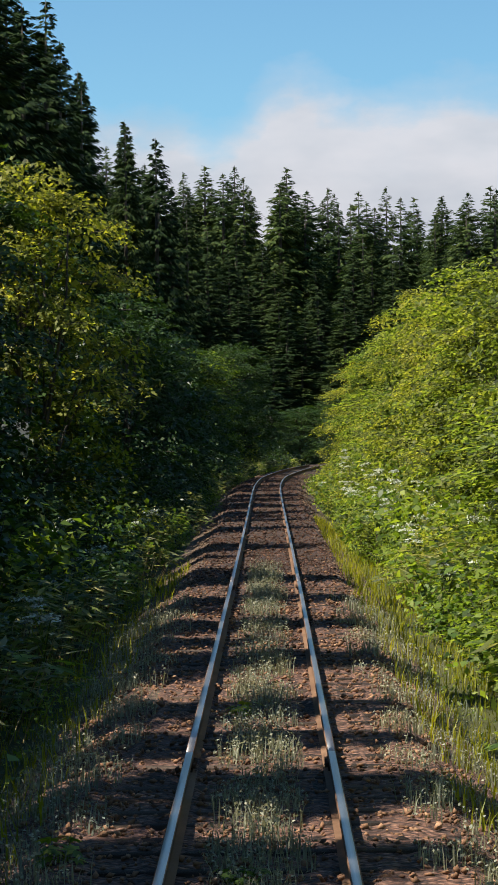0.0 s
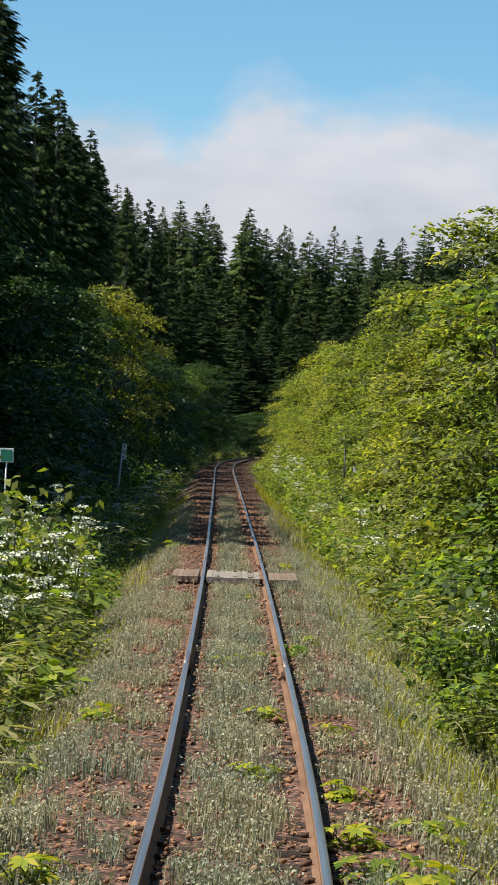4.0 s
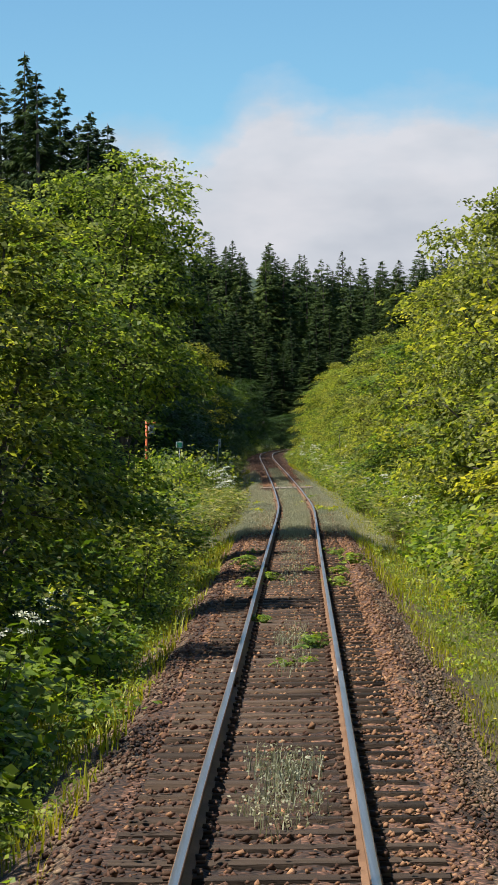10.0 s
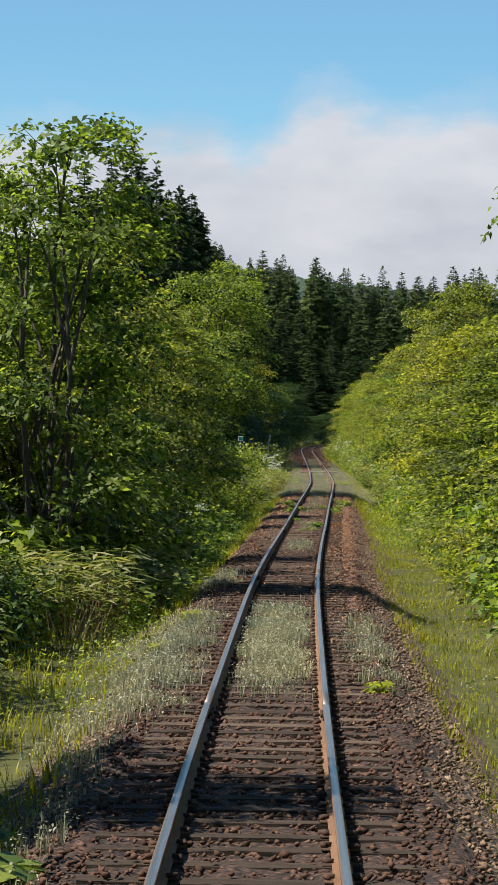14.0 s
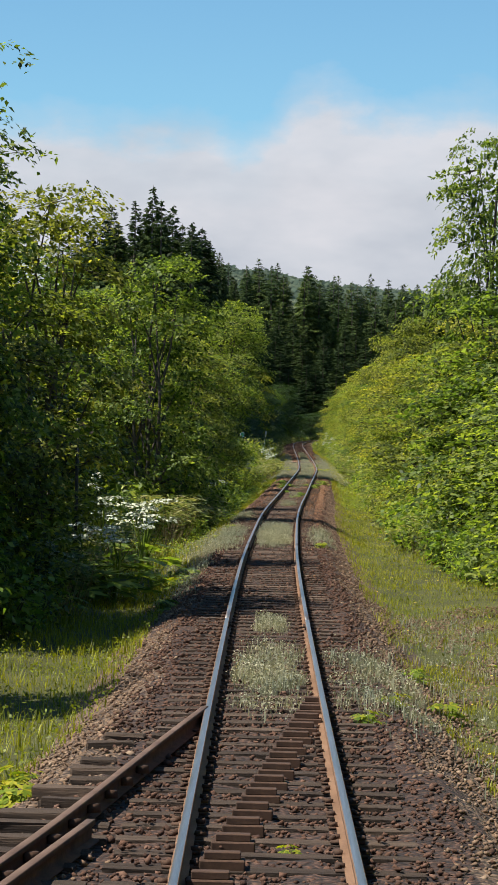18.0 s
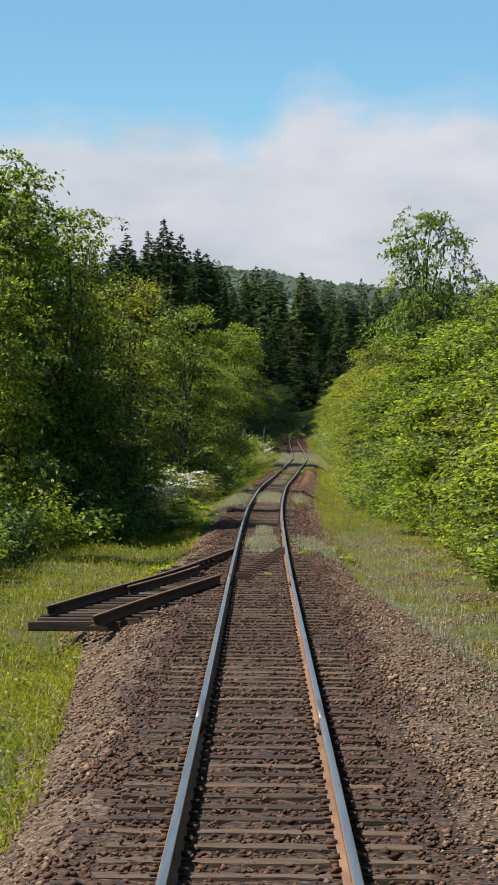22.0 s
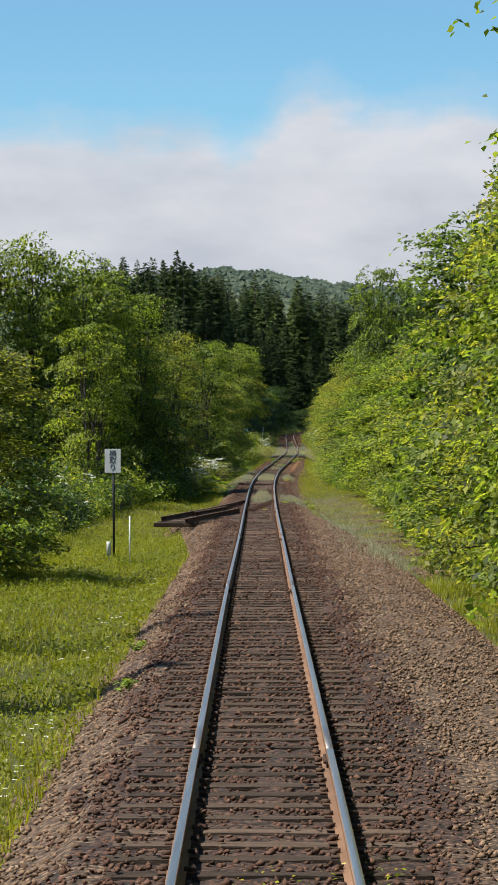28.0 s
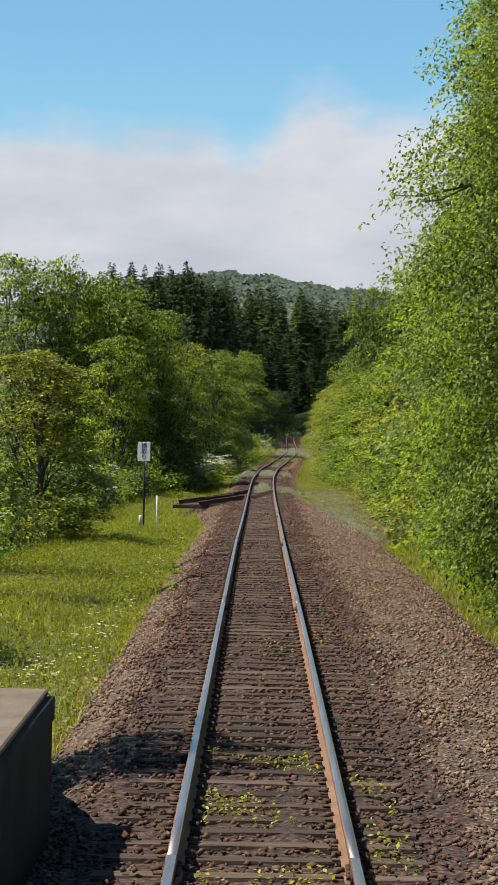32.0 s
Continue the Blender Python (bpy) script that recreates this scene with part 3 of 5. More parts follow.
def sleeper_mesh(name, seed):
    r = np.random.default_rng(seed)
    bm = bmesh.new()
    bmesh.ops.create_grid(bm, x_segments=7, y_segments=2, size=0.5)
    ext = bmesh.ops.extrude_face_region(bm, geom=list(bm.faces))
    for e in ext["geom"]:
        if isinstance(e, bmesh.types.BMVert):
            e.co.z = -1
    bmesh.ops.recalc_face_normals(bm, faces=list(bm.faces))
    for v in bm.verts:
        edge = abs(v.co.y) > 0.45
        v.co = Vector((v.co.x * (2.1 + r.normal(0, 0.015)), v.co.y * 0.205 + r.normal(0, 0.006), v.co.z * 0.14 - (0.010 if edge and v.co.z > -0.5 else 0) + r.normal(0, 0.004)))
    me = bpy.data.meshes.new(name)
    bm.to_mesh(me)
    bm.free()
    me.materials.append(MAT_SLEEPER)
    return me


SLEEPERS = [sleeper_mesh("sleeper", 40 + k) for k in range(8)]
sl_y = np.arange(-318, 185, PITCH)
sl_y = sl_y + rng.normal(0, 0.035, len(sl_y))
near_sl = (sl_y > -312) & (sl_y < -114)
NEAR_SLEEPERS = sl_y[near_sl]
far_geo = Geo()
for y in sl_y[~near_sl]:
    box_geo(far_geo, (2.1, 0.2, 0.14), (float(line_x(y)), y, float(line_z(y)) - 0.155 - 0.07), rng.normal(0, 0.012), 0.006)
tagged(part("sleepers", far_geo.mesh("sleepers", MAT_SLEEPER_J), track, "further wooden sleepers half sunk in ballast"), kind="stuff")
clip_geo = Geo()
for y in sl_y[(sl_y > -316) & (sl_y < -40)]:
    for side in (-1, 1):
        c = np.array([float(line_x(y)) + side * GAUGE, y, float(line_z(y)) - 0.15])
        box_geo(clip_geo, (0.24, 0.17, 0.016), c, 0, 0.002)
        for s in (-1, 1):
            box_geo(clip_geo, (0.055, 0.03, 0.035), c + np.array([s * 0.085, rng.choice((-1, 1)) * 0.045, 0.02]), rng.normal(0, 0.2), 0.004)
            box_geo(clip_geo, (0.03, 0.07, 0.028), c + np.array([s * 0.105, 0.0, 0.018]), rng.normal(0, 0.3), 0.004)
tagged(part("rail_fastenings", clip_geo.mesh("rail_fastenings", MAT_RUSTDARK), track, "rusted plates, spikes and clips holding the rails"), kind="stuff")

# loose stones of the ballast
STONE_V = np.array([(1, 0, 0), (-1, 0, 0), (0, 1, 0), (0, -1, 0), (0.15, 0.1, 1), (0, 0, -1)]) * 0.62
STONE_T = np.array([(0, 2, 4), (2, 1, 4), (1, 3, 4), (3, 0, 4), (2, 0, 5), (1, 2, 5), (3, 1, 5), (0, 3, 5)])


def stones(name, y0, y1, per_m2, lo, hi, label, verge=False):
    n0 = int((y1 - y0) * 7.4 * per_m2)
    y = rng.uniform(y0, y1, n0)
    u = rng.uniform(1.9, 5.0, n0) if verge else rng.uniform(-3.4, 4.0, n0)
    keep = (u > -BED_L(y) - 0.1) & (u < BED_R(y) + 0.1)
    if verge:
        keep = (u > BED_R(y)) & (np.sin(u * 1.7 + y * 0.31) + np.sin(y * 0.53 - u) + 0.6 * np.sin(y * 1.4 + u * 2.2) > -0.5)
    near = np.abs(y[:, None] - sl_y[np.clip(np.searchsorted(sl_y, y)[:, None] + np.array([[-1, 0]]), 0, len(sl_y) - 1)]).min(1)
    on_sleeper = (near < 0.105) & (np.abs(u) < 1.06)
    keep &= ~(on_sleeper & (rng.uniform(size=n0) > np.where((np.abs(u) > 0.72) | (y > -66), np.where(np.sin(y * 0.37) + 0.6 * np.sin(y * 1.1 + u) > -0.1, 0.5, 0.15), 0.09)))
    keep &= np.abs(np.abs(u) - GAUGE) > 0.07
    y, u, on = y[keep], u[keep], on_sleeper[keep]
    n = len(y)
    s = rng.uniform(lo, hi, n) * rng.choice([0.75, 1.0, 1.0, 1.25], n)
    v = (STONE_V[None] + rng.normal(0, 0.13, (n, 6, 3))) * np.stack([s * rng.uniform(0.8, 1.35, n), s * rng.uniform(0.8, 1.2, n), s * rng.uniform(0.55, 0.85, n)], 1)[:, None]
    a, b = rng.uniform(0, 6.28, n), rng.normal(0, 0.45, n)
    ca_, sa_, cb, sb = np.cos(a), np.sin(a), np.cos(b), np.sin(b)
    x1, z1 = v[..., 0] * cb[:, None] + v[..., 2] * sb[:, None], -v[..., 0] * sb[:, None] + v[..., 2] * cb[:, None]
    x2, y2 = x1 * ca_[:, None] - v[..., 1] * sa_[:, None], x1 * sa_[:, None] + v[..., 1] * ca_[:, None]
    pos = np.stack([line_x(y) + u, y, (np.maximum(ground_z(line_x(y) + u, y), bed_z(u, y)) if verge else bed_z(u, y)) + s * 0.18 + np.where(on, 0.05, rng.uniform(-0.012, 0.012, n))], 1)
    v = np.stack([x2, y2, z1], -1) + pos[:, None]
    q = (STONE_T[None] + (np.arange(n) * 6)[:, None, None]).reshape(-1, 3)
    ob = part(name, mesh_np(name, v.reshape(-1, 3), q, (MAT_STONE_RUST, MAT_STONE_GREY, MAT_STONE_RED), slots=stone_zone(u, y).repeat(8)))
    return tagged(ob, label, "ballast stones", kind="stuff")


stones("ballast_stones", -318, -60, 135, 0.024, 0.050, "loose reddish and grey crushed stones on the track bed")
stones("ballast_stones", -60, 70, 75, 0.024, 0.050, "reddish crushed stones showing between the weeds")
stones("ballast_stones", 70, 150, 22, 0.035, 0.07, "dark crushed stones on the shaded track bed")

stones("verge_gravel", -240, -166, 70, 0.022, 0.05, "thin scatter of reddish gravel on the grassy verge", True)

MAT_RUSTTOP = surface("rusted_rail_top", [(0.3, (0.10, 0.058, 0.040)), (0.7, (0.19, 0.12, 0.085))], 3.0, 0.7, 0.002, 0.4, fine=60)

# ---- siding with a lifting derailer, left of the line ----
siding = thing("siding", "short disused siding branching off, with dark rusty rails", "railway siding")


def bend(y, pts):
    ys_, xs_ = zip(*sorted(pts))
    return soften(np.interp(y, ys_, xs_)) if len(y) > 6 else np.interp(y, ys_, xs_)


for pts, lab in ((((-191.6, -1.30), (-195.3, -1.66), (-200.6, -2.08), (-203.0, -2.36), (-207.7, -2.98), (-211.6, -3.45), (-213.0, -3.6)), "curved dark rail ending beside the main line"),
                 (((-203.3, -1.30), (-205.6, -1.60), (-207.8, -1.89), (-211.4, -2.34), (-215.2, -2.74)), "short dark rail pointing at the main line")):
    yy = np.linspace(pts[-1][0], pts[0][0], 20)
    part("rail", rail_mesh("siding_rail", bend(yy, pts), yy, line_z(yy) + 0.01, (MAT_RUSTDARK, MAT_RUSTTOP)), siding, lab)
yy = np.linspace(-207.0, -199.5, 12)
part("guard_rail", rail_mesh("guard_rail", np.interp(yy, (-211, -207.7, -203, -199.5), (-3.32, -2.84, -2.2, -1.82)), yy, line_z(yy) - 0.01, (MAT_RUSTDARK, MAT_RUSTTOP)), siding, "dark check rail bolted to the curved rail")
for y in np.arange(-206.5, -196, 0.8):
    bolt = Geo()
    box_geo(bolt, (0.10, 0.06, 0.06), (float(np.interp(y, (-211, -207.7, -203, -195.3), (-3.45, -2.98, -2.36, -1.66))) + 0.07, y, float(line_z(y)) - 0.07), 0.6, 0.004)
    part("bolt", bolt.mesh("siding_bolt", MAT_RUSTDARK), siding, "rusty bolt")
for k, y in enumerate(np.arange(-214.0, -191.5, PITCH)):
    right = min(float(line_x(y)) - 1.2, float(np.interp(y, (-215.2, -211.4, -205.6, -203.3), (-2.5, -2.1, -1.35, -1.1))))
    right += rng.uniform(-0.1, 0.1)
    left = float(np.interp(y, (-214, -212, -207.7, -203, -195.3, -191.5), (-3.65, -3.6, -3.3, -2.95, -2.3, -2.05)))
    left += rng.uniform(-0.15, 0.15)
    if right - left > 0.25:
        me = bevel_box("siding_sleeper", (right - left, 0.2, 0.14), MAT_SLEEPER, 0.012, 0.006)
        part("sleeper", me, siding, at=pose((left + right) / 2, y + rng.normal(0, 0.03), float(line_z(y)) - 0.155 - 0.14 + 0.008, 0, 0, rng.normal(0, 1.5)))
for k in range(15):
    f = k / 14
    y = -201.4 + 11.6 * f
    x = -0.93 + 0.72 * f
    b = thing("chair_block", "dark red iron block carrying the lifting rail piece", "iron block", pose(x, y, float(line_z(y)) - 0.185), "blocks of the derailer")
    part("base", bevel_box("block_base", (0.30, 0.18, 0.085), MAT_RUSTDARK, 0.008), b)
    part("saddle", bevel_box("block_saddle", (0.24, 0.10, 0.05), MAT_RUSTDARK, 0.006), b, at=pose(0.0, 0.0, 0.085))

# ---- board crossing ----
crossing = thing("board_crossing", "foot crossing of weathered boards laid between and beside the rails", "level crossing")
cyc = -7.6
for u0, u1, nb, mat in ((-0.50, 0.47, 9, MAT_BOARD), (-1.12, -0.64, 5, MAT_BOARD_BROWN), (0.64, 1.16, 5, MAT_BOARD_BROWN)):
    w = (u1 - u0) / nb
    for k in range(nb):
        me = bevel_box("crossing_board", (w - 0.003, 2.55 + rng.normal(0, 0.025), 0.12), mat, 0.004, 0.0012)
        part("board", me, crossing, at=pose(float(line_x(cyc)) + u0 + w * (k + 0.5), cyc + rng.normal(0, 0.02), float(line_z(cyc)) - 0.125 + rng.normal(0, 0.0025)))
for u in (-0.3, 0.03, 0.3):
    for dy in (-1.05, 0.95):
        g = Geo()
        box_geo(g, (0.09, 0.05, 0.012), (0, 0, 0.006), 0, 0.001)
        part("iron_cleat", g.mesh("iron_cleat", MAT_RUSTDARK), crossing, at=pose(float(line_x(cyc)) + u, cyc + dy, float(line_z(cyc)) - 0.004))

# ---- platform end ----
platform = thing("platform", "end of a low concrete station platform with a grassy ramp", "platform")
pe, pz = -302.6, 0.91
g = Geo()
py_ = np.linspace(-352, pe, 26)
ex = line_x(py_) - 1.50
ex[-1] = -0.55
prof = [(0.0, 0.0), (0.0, -0.16), (-0.015, -0.18), (-0.03, -1.7), (-5.0, -1.7), (-5.0, 0.0)]
pv = np.stack([np.stack([ex + dx, py_, np.full(26, pz + dz)], 1) for dx, dz in prof], 1).reshape(-1, 3)
pi = (np.arange(25)[:, None] * 6).repeat(6, 1)
pk = np.arange(6)[None]
pq = np.stack([pi + pk, pi + (pk + 1) % 6, pi + 6 + (pk + 1) % 6, pi + 6 + pk], -1).reshape(-1, 4)
lastp = 25 * 6
pt = np.array([(lastp, lastp + 1, lastp + 2), (lastp, lastp + 2, lastp + 5), (lastp + 2, lastp + 3, lastp + 5), (lastp + 3, lastp + 4, lastp + 5)])
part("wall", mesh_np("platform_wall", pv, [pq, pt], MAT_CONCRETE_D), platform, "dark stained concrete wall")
for k in range(13):
    y0 = pe - 4 * k
    x0 = float(line_x(y0 - 2)) - 1.48 if k else -0.53 - 0.02
    part("edge_slab", bevel_box("edge_slab", (0.6, 3.98, 0.05), MAT_CONCRETE, 0.012), platform, "worn concrete edge slab", at=pose(x0 - 0.315, y0 - 2.0, pz + 0.004, 0, 0, 0.9))
    part("paving", bevel_box("platform_paving", (4.2, 3.98, 0.045), MAT_CONCRETE, 0.012), platform, "worn concrete paving", at=pose(x0 - 2.72, y0 - 2.0, pz + 0.004, 0, 0, 0.9))
rv = np.array([(-0.75, pe, pz - 0.12), (-5.4, pe, pz - 0.05), (-5.4, pe + 6.5, -0.5), (-1.25, pe + 6.0, -0.35), (-0.7, pe, -0.7), (-5.4, pe, -0.9), (-5.4, pe + 6.5, -0.9), (-1.15, pe + 6.0, -0.9)])
part("ramp", mesh_np("platform_ramp", rv, np.array([(0, 3, 2, 1), (0, 4, 7, 3), (3, 7, 6, 2), (0, 1, 5, 4)]), MAT_GROUND), platform, "grassy earth ramp")


# ---- signs and posts ----
def gz(x, y):
    return float(ground_z(x, y))


def text_mesh(name, body, size, mat):
    cu = bpy.data.curves.new(name, "FONT")
    cu.body, cu.size, cu.extrude, cu.align_x, cu.align_y = body, size, 0.0015, "CENTER", "CENTER"
    tmp = bpy.data.objects.new(name, cu)
    scene.collection.objects.link(tmp)
    me = bpy.data.meshes.new_from_object(tmp.evaluated_get(bpy.context.evaluated_depsgraph_get()))
    bpy.data.objects.remove(tmp)
    me.materials.clear()
    me.materials.append(mat)
    return me


def post_geo(h, r=0.03, n=8):
    g_ = Geo()
    tube_geo(g_, [(0, 0, -0.2), (0, 0, h * 0.5), (0, 0, h)], [r, r, r], n)
    return g_


def bars(name, rows, mat):
    """Strokes as flat bars: centre x, centre z, width, height."""
    g_ = Geo()
    for cx, cz_, w, h in rows:
        box_geo(g_, (w, 0.004, h), (cx, 0, cz_))
    return g_.mesh(name, mat)


x, y = -4.06, -229.5
sign = thing("trackside_sign", "white sign with three black characters on a dark post in grass", "sign", pose(x, y, gz(x, y)))
b0 = gz(x, y)
part("post", post_geo(2.05 - b0, 0.032).mesh("sign_post", MAT_BLACK), sign, "dark iron post", at=pose(0.02, 0.03, 0))
part("board", bevel_box("sign_board", (0.42, 0.02, 0.63), MAT_WHITE, 0.004), sign, "white enamel board", at=pose(0, 0, 1.54 - b0))
for ch, dz in (("\u6a2a", 0.50), ("\u53d6", 0.315), ("\u308a", 0.13)):
    part("character", text_mesh("sign_character", ch, 0.19, MAT_BLACK), sign, "black painted character", at=pose(0, -0.014, 1.54 - b0 + dz, 90, 0, 0))
x, y = -3.55, -230.6
stake = thing("marker_post", "thin white marker post standing in meadow grass", "post", pose(x, y, gz(x, y)))
part("post", post_geo(1.25, 0.02).mesh("stake", MAT_WHITE), stake)
x, y = -4.0, -232.0
can = thing("capped_stake", "small white plastic cap on a stake in the grass", "cap", pose(x, y, gz(x, y)))
part("stake", post_geo(0.42, 0.02).mesh("cap_stake", MAT_GALV), can)
part("cap", post_geo(0.16, 0.055).mesh("cap", MAT_WHITE), can, at=pose(0, 0, 0.42))

x, y = -5.05, 1.5
gs = thing("green_sign", "small green square sign with a white border on a thin post", "sign", pose(x, y, gz(x, y)))
b0 = gz(x, y)
part("post", post_geo(2.0 - b0, 0.022).mesh("post", MAT_GALV), gs, "pale thin post", at=pose(0, 0.03, 0))
part("board", bevel_box("green_sign_board", (0.31, 0.015, 0.31), MAT_WHITE, 0.003), gs, "white bordered board", at=pose(0, 0, 1.74 - b0))
part("field", bevel_box("green_sign_field", (0.25, 0.006, 0.25), MAT_GREEN_SIGN, 0.002), gs, "green field", at=pose(0, -0.012, 1.77 - b0))

x, y = -6.15, -9.5
rb = thing("signal_box_post", "orange post carrying a weathered grey lamp case in an orange frame", "signal post", pose(x, y, gz(x, y)))
b0 = gz(x, y)
part("post", post_geo(3.0 - b0, 0.055).mesh("orange_post", MAT_ORANGE), rb, "faded orange post")
part("cap", post_geo(0.22, 0.035).mesh("post_cap", MAT_GREYBOX), rb, "grey metal cap", at=pose(0, 0, 3.0 - b0))
part("case", bevel_box("lamp_case", (0.27, 0.22, 0.44), MAT_GREYBOX, 0.03), rb, "weathered grey case", at=pose(0.22, 0, 2.4 - b0))
part("hood", bevel_box("lamp_hood", (0.36, 0.28, 0.07), MAT_ORANGE, 0.015), rb, "orange hood", at=pose(0.24, 0, 2.86 - b0))
part("lens", bevel_box("lamp_lens", (0.12, 0.02, 0.14), MAT_BLACK, 0.01), rb, "dark round lens", at=pose(0.22, -0.12, 2.56 - b0))
x, y = -6.9, -10.5
sp = thing("thin_post", "thin weathered wooden post among the shrubs", "post", pose(x, y, gz(x, y)))
part("post", post_geo(2.75 - gz(x, y), 0.045).mesh("wood_post", MAT_BARK), sp)

x, y = -3.76, 26.5
km = thing("distance_post", "leaning white distance post with a small marked plate", "distance post", pose(x, y, gz(x, y), 0, 4.5, 0))
b0 = gz(x, y)
part("post", post_geo(2.15 - b0, 0.03).mesh("km_post", MAT_GALV), km, "pale blue-grey pipe")
part("plate", bevel_box("km_plate", (0.13, 0.02, 0.48), MAT_WHITE, 0.004), km, "white plate", at=pose(0.05, -0.035, 1.68 - b0))
for row in ((0.05, 0.39, 0.02, 0.10), (0.05, 0.26, 0.07, 0.03), (0.05, 0.20, 0.07, 0.03), (0.05, 0.07, 0.05, 0.04)):
    part("mark", bars("km_mark", [row], MAT_BLACK), km, "black mark", at=pose(0, -0.05, 1.68 - b0))

x, y = -5.6, 58.0
dk = thing("dark_sign", "dull grey back of a sign in deep shade", "sign", pose(x, y, gz(x, y)))
b0 = gz(x, y)
part("post", post_geo(3.0 - b0, 0.04).mesh("dark_post", MAT_BLACK), dk, "dark post", at=pose(0, 0.03, 0))
part("board", bevel_box("dark_board", (0.58, 0.02, 0.78), MAT_GREYBOX, 0.004), dk, "dull grey board", at=pose(0, 0, 2.25 - b0, 0, 6, 0))

x, y = 3.6, 33.0
ws = thing("white_sign", "small white plate beside a thin dark post among leaves", "sign", pose(x, y, gz(x, y)))
b0 = gz(x, y)
part("post", post_geo(2.3 - b0, 0.025).mesh("thin_dark_post", MAT_BLACK), ws, "thin dark post", at=pose(-0.12, 0.03, 0))
part("board", bevel_box("white_sign_board", (0.09, 0.015, 0.20), MAT_WHITE, 0.003), ws, "small white plate", at=pose(0.22, 0, 1.48 - b0))
x, y = -4.95, -162.0
ar = thing("arrow_sign", "dark iron post with a slanting board near its top", "sign post", pose(x, y, gz(x, y)))
b0 = gz(x, y)
part("post", post_geo(2.6 - b0, 0.035).mesh("iron_post", MAT_BLACK), ar, "dark iron post")
part("arm", bevel_box("slanting_arm", (0.34, 0.025, 0.09), MAT_BOARD_BROWN, 0.006), ar, "slanting brown board", at=pose(0.14, -0.03, 2.36 - b0, 0, 38, 0))


# ---- plants: builders ----
def make_tree(label, h, r, stems, n_lobes, clumps, per, leaf, mat, at, low=0.16, flat=0.55):
    """A broadleaf tree: tapered stems, limbs to every lobe, and a crown of small leaves with gaps."""
    tree = thing("broadleaf_tree", label, "tree", at, "broadleaf trees by the line")
    wood, crown = Geo(), Geo()
    bases = []
    for s in range(stems):
        a = rng.uniform(0, 6.28)
        spread = 0.0 if stems == 1 else rng.uniform(0.25, 0.5) * r
        top_ = np.array([math.cos(a) * spread, math.sin(a) * spread, h * rng.uniform(0.75, 0.9)])
        pts = [np.array([math.cos(a), math.sin(a), 0]) * (0.12 if stems > 1 else 0) + np.array([0, 0, -0.3])]
        for k in range(1, 6):
            f = k / 5
            pts.append(pts[0] * (1 - f) + top_ * f + rng.normal(0, 0.05 * r, 3) * np.array([1, 1, 0.1]) * (1 if k < 5 else 0))
        r0 = 0.016 * h / math.sqrt(stems) + 0.02
        tube_geo(wood, pts, np.linspace(r0, r0 * 0.22, 6), 7)
        bases.append(np.array(pts))
    for k in range(n_lobes):
        f = (k + rng.uniform(0.2, 0.8)) / n_lobes
        z = h * (low + (0.95 - low) * f)
        prof_ = math.sin(math.pi * min(1, 0.22 + 0.78 * f * 0.98)) ** 0.6 if f > 0.3 else 0.72 + f
        prof_ = max(0.12, min(1.0, prof_))
        a = k * 2.4 + rng.uniform(-0.5, 0.5)
        rad = r * prof_ * rng.uniform(0.4, 0.78)
        c = np.array([math.cos(a) * rad, math.sin(a) * rad, z])
        st = bases[k % stems]
        hit = st[min(4, max(1, int(5 * max(0.1, f - 0.18))))]
        mid = hit * 0.45 + c * 0.55 + np.array([0, 0, 0.04 * h])
        tube_geo(wood, [hit, mid, c], [0.006 * h, 0.004 * h, 0.012], 5, cap=False)
        lr = r * rng.uniform(0.36, 0.56)
        d = unit(rng.normal(size=(clumps, 3)) + np.array([0, 0, 0.3]) + 0.6 * np.array([math.cos(a), math.sin(a), 0]))
        cc = c + d * np.array([lr, lr, lr * flat]) * rng.uniform(0.55, 1.12, (clumps, 1))
        for e in cc[:: max(1, clumps // 4)]:
            tube_geo(wood, [c, c * 0.4 + e * 0.6 + np.array([0, 0, -0.05]), e], [0.014, 0.010, 0.004], 3, cap=False)
        # each clump is a flat spray of leaves set along its twig
        out_ = unit((cc - np.array([0, 0, h * 0.45])) * np.array([1, 1, 0.5]))
        cn = unit(out_ * 0.30 + np.array([0, 0, 0.85]) + rng.normal(0, 0.17, cc.shape))
        tw = unit(out_ * np.array([1, 1, 0.3]) + rng.normal(0, 0.55, cc.shape))
        tw = unit(tw - cn * (tw * cn).sum(1, keepdims=True))
        sd = np.cross(cn, tw)
        m_ = len(cc) * per
        along_, across = rng.uniform(-0.55, 0.6, m_) * (r / 2.8), rng.normal(0, 0.15, m_) * (r / 2.8)
        rep_n = cn.repeat(per, 0)
        q = cc.repeat(per, 0) + tw.repeat(per, 0) * along_[:, None] + sd.repeat(per, 0) * across[:, None] + rep_n * (rng.normal(0, 0.03, m_) - 0.22 * (along_ * along_ + across * across))[:, None]
        # larger shaded leaves in the heart of the lobe
        ni = 36
        leaf_geo(crown, c + unit(rng.normal(0, 1, (ni, 3))) * rng.uniform(0.1, 0.62, (ni, 1)) * np.array([1, 1, flat]) * lr, rng.normal(0, 0.5, (ni, 3)) + np.array([0, 0, 0.5]), rng.uniform(1.0, 1.6, ni) * leaf, rng.uniform(0.8, 1.2, ni) * leaf, 0.15, 0.2)
        leaf_geo(crown, q, rep_n + rng.normal(0, 0.30, q.shape), rng.uniform(0.7, 1.25, m_) * leaf, rng.uniform(0.5, 0.72, m_) * leaf, 0.15, 0.15)
    part("trunk", wood.mesh("trunk", MAT_BARK, True), tree, "grey-brown bark")
    part("crown", crown.mesh("crown", mat), tree)
    return tree


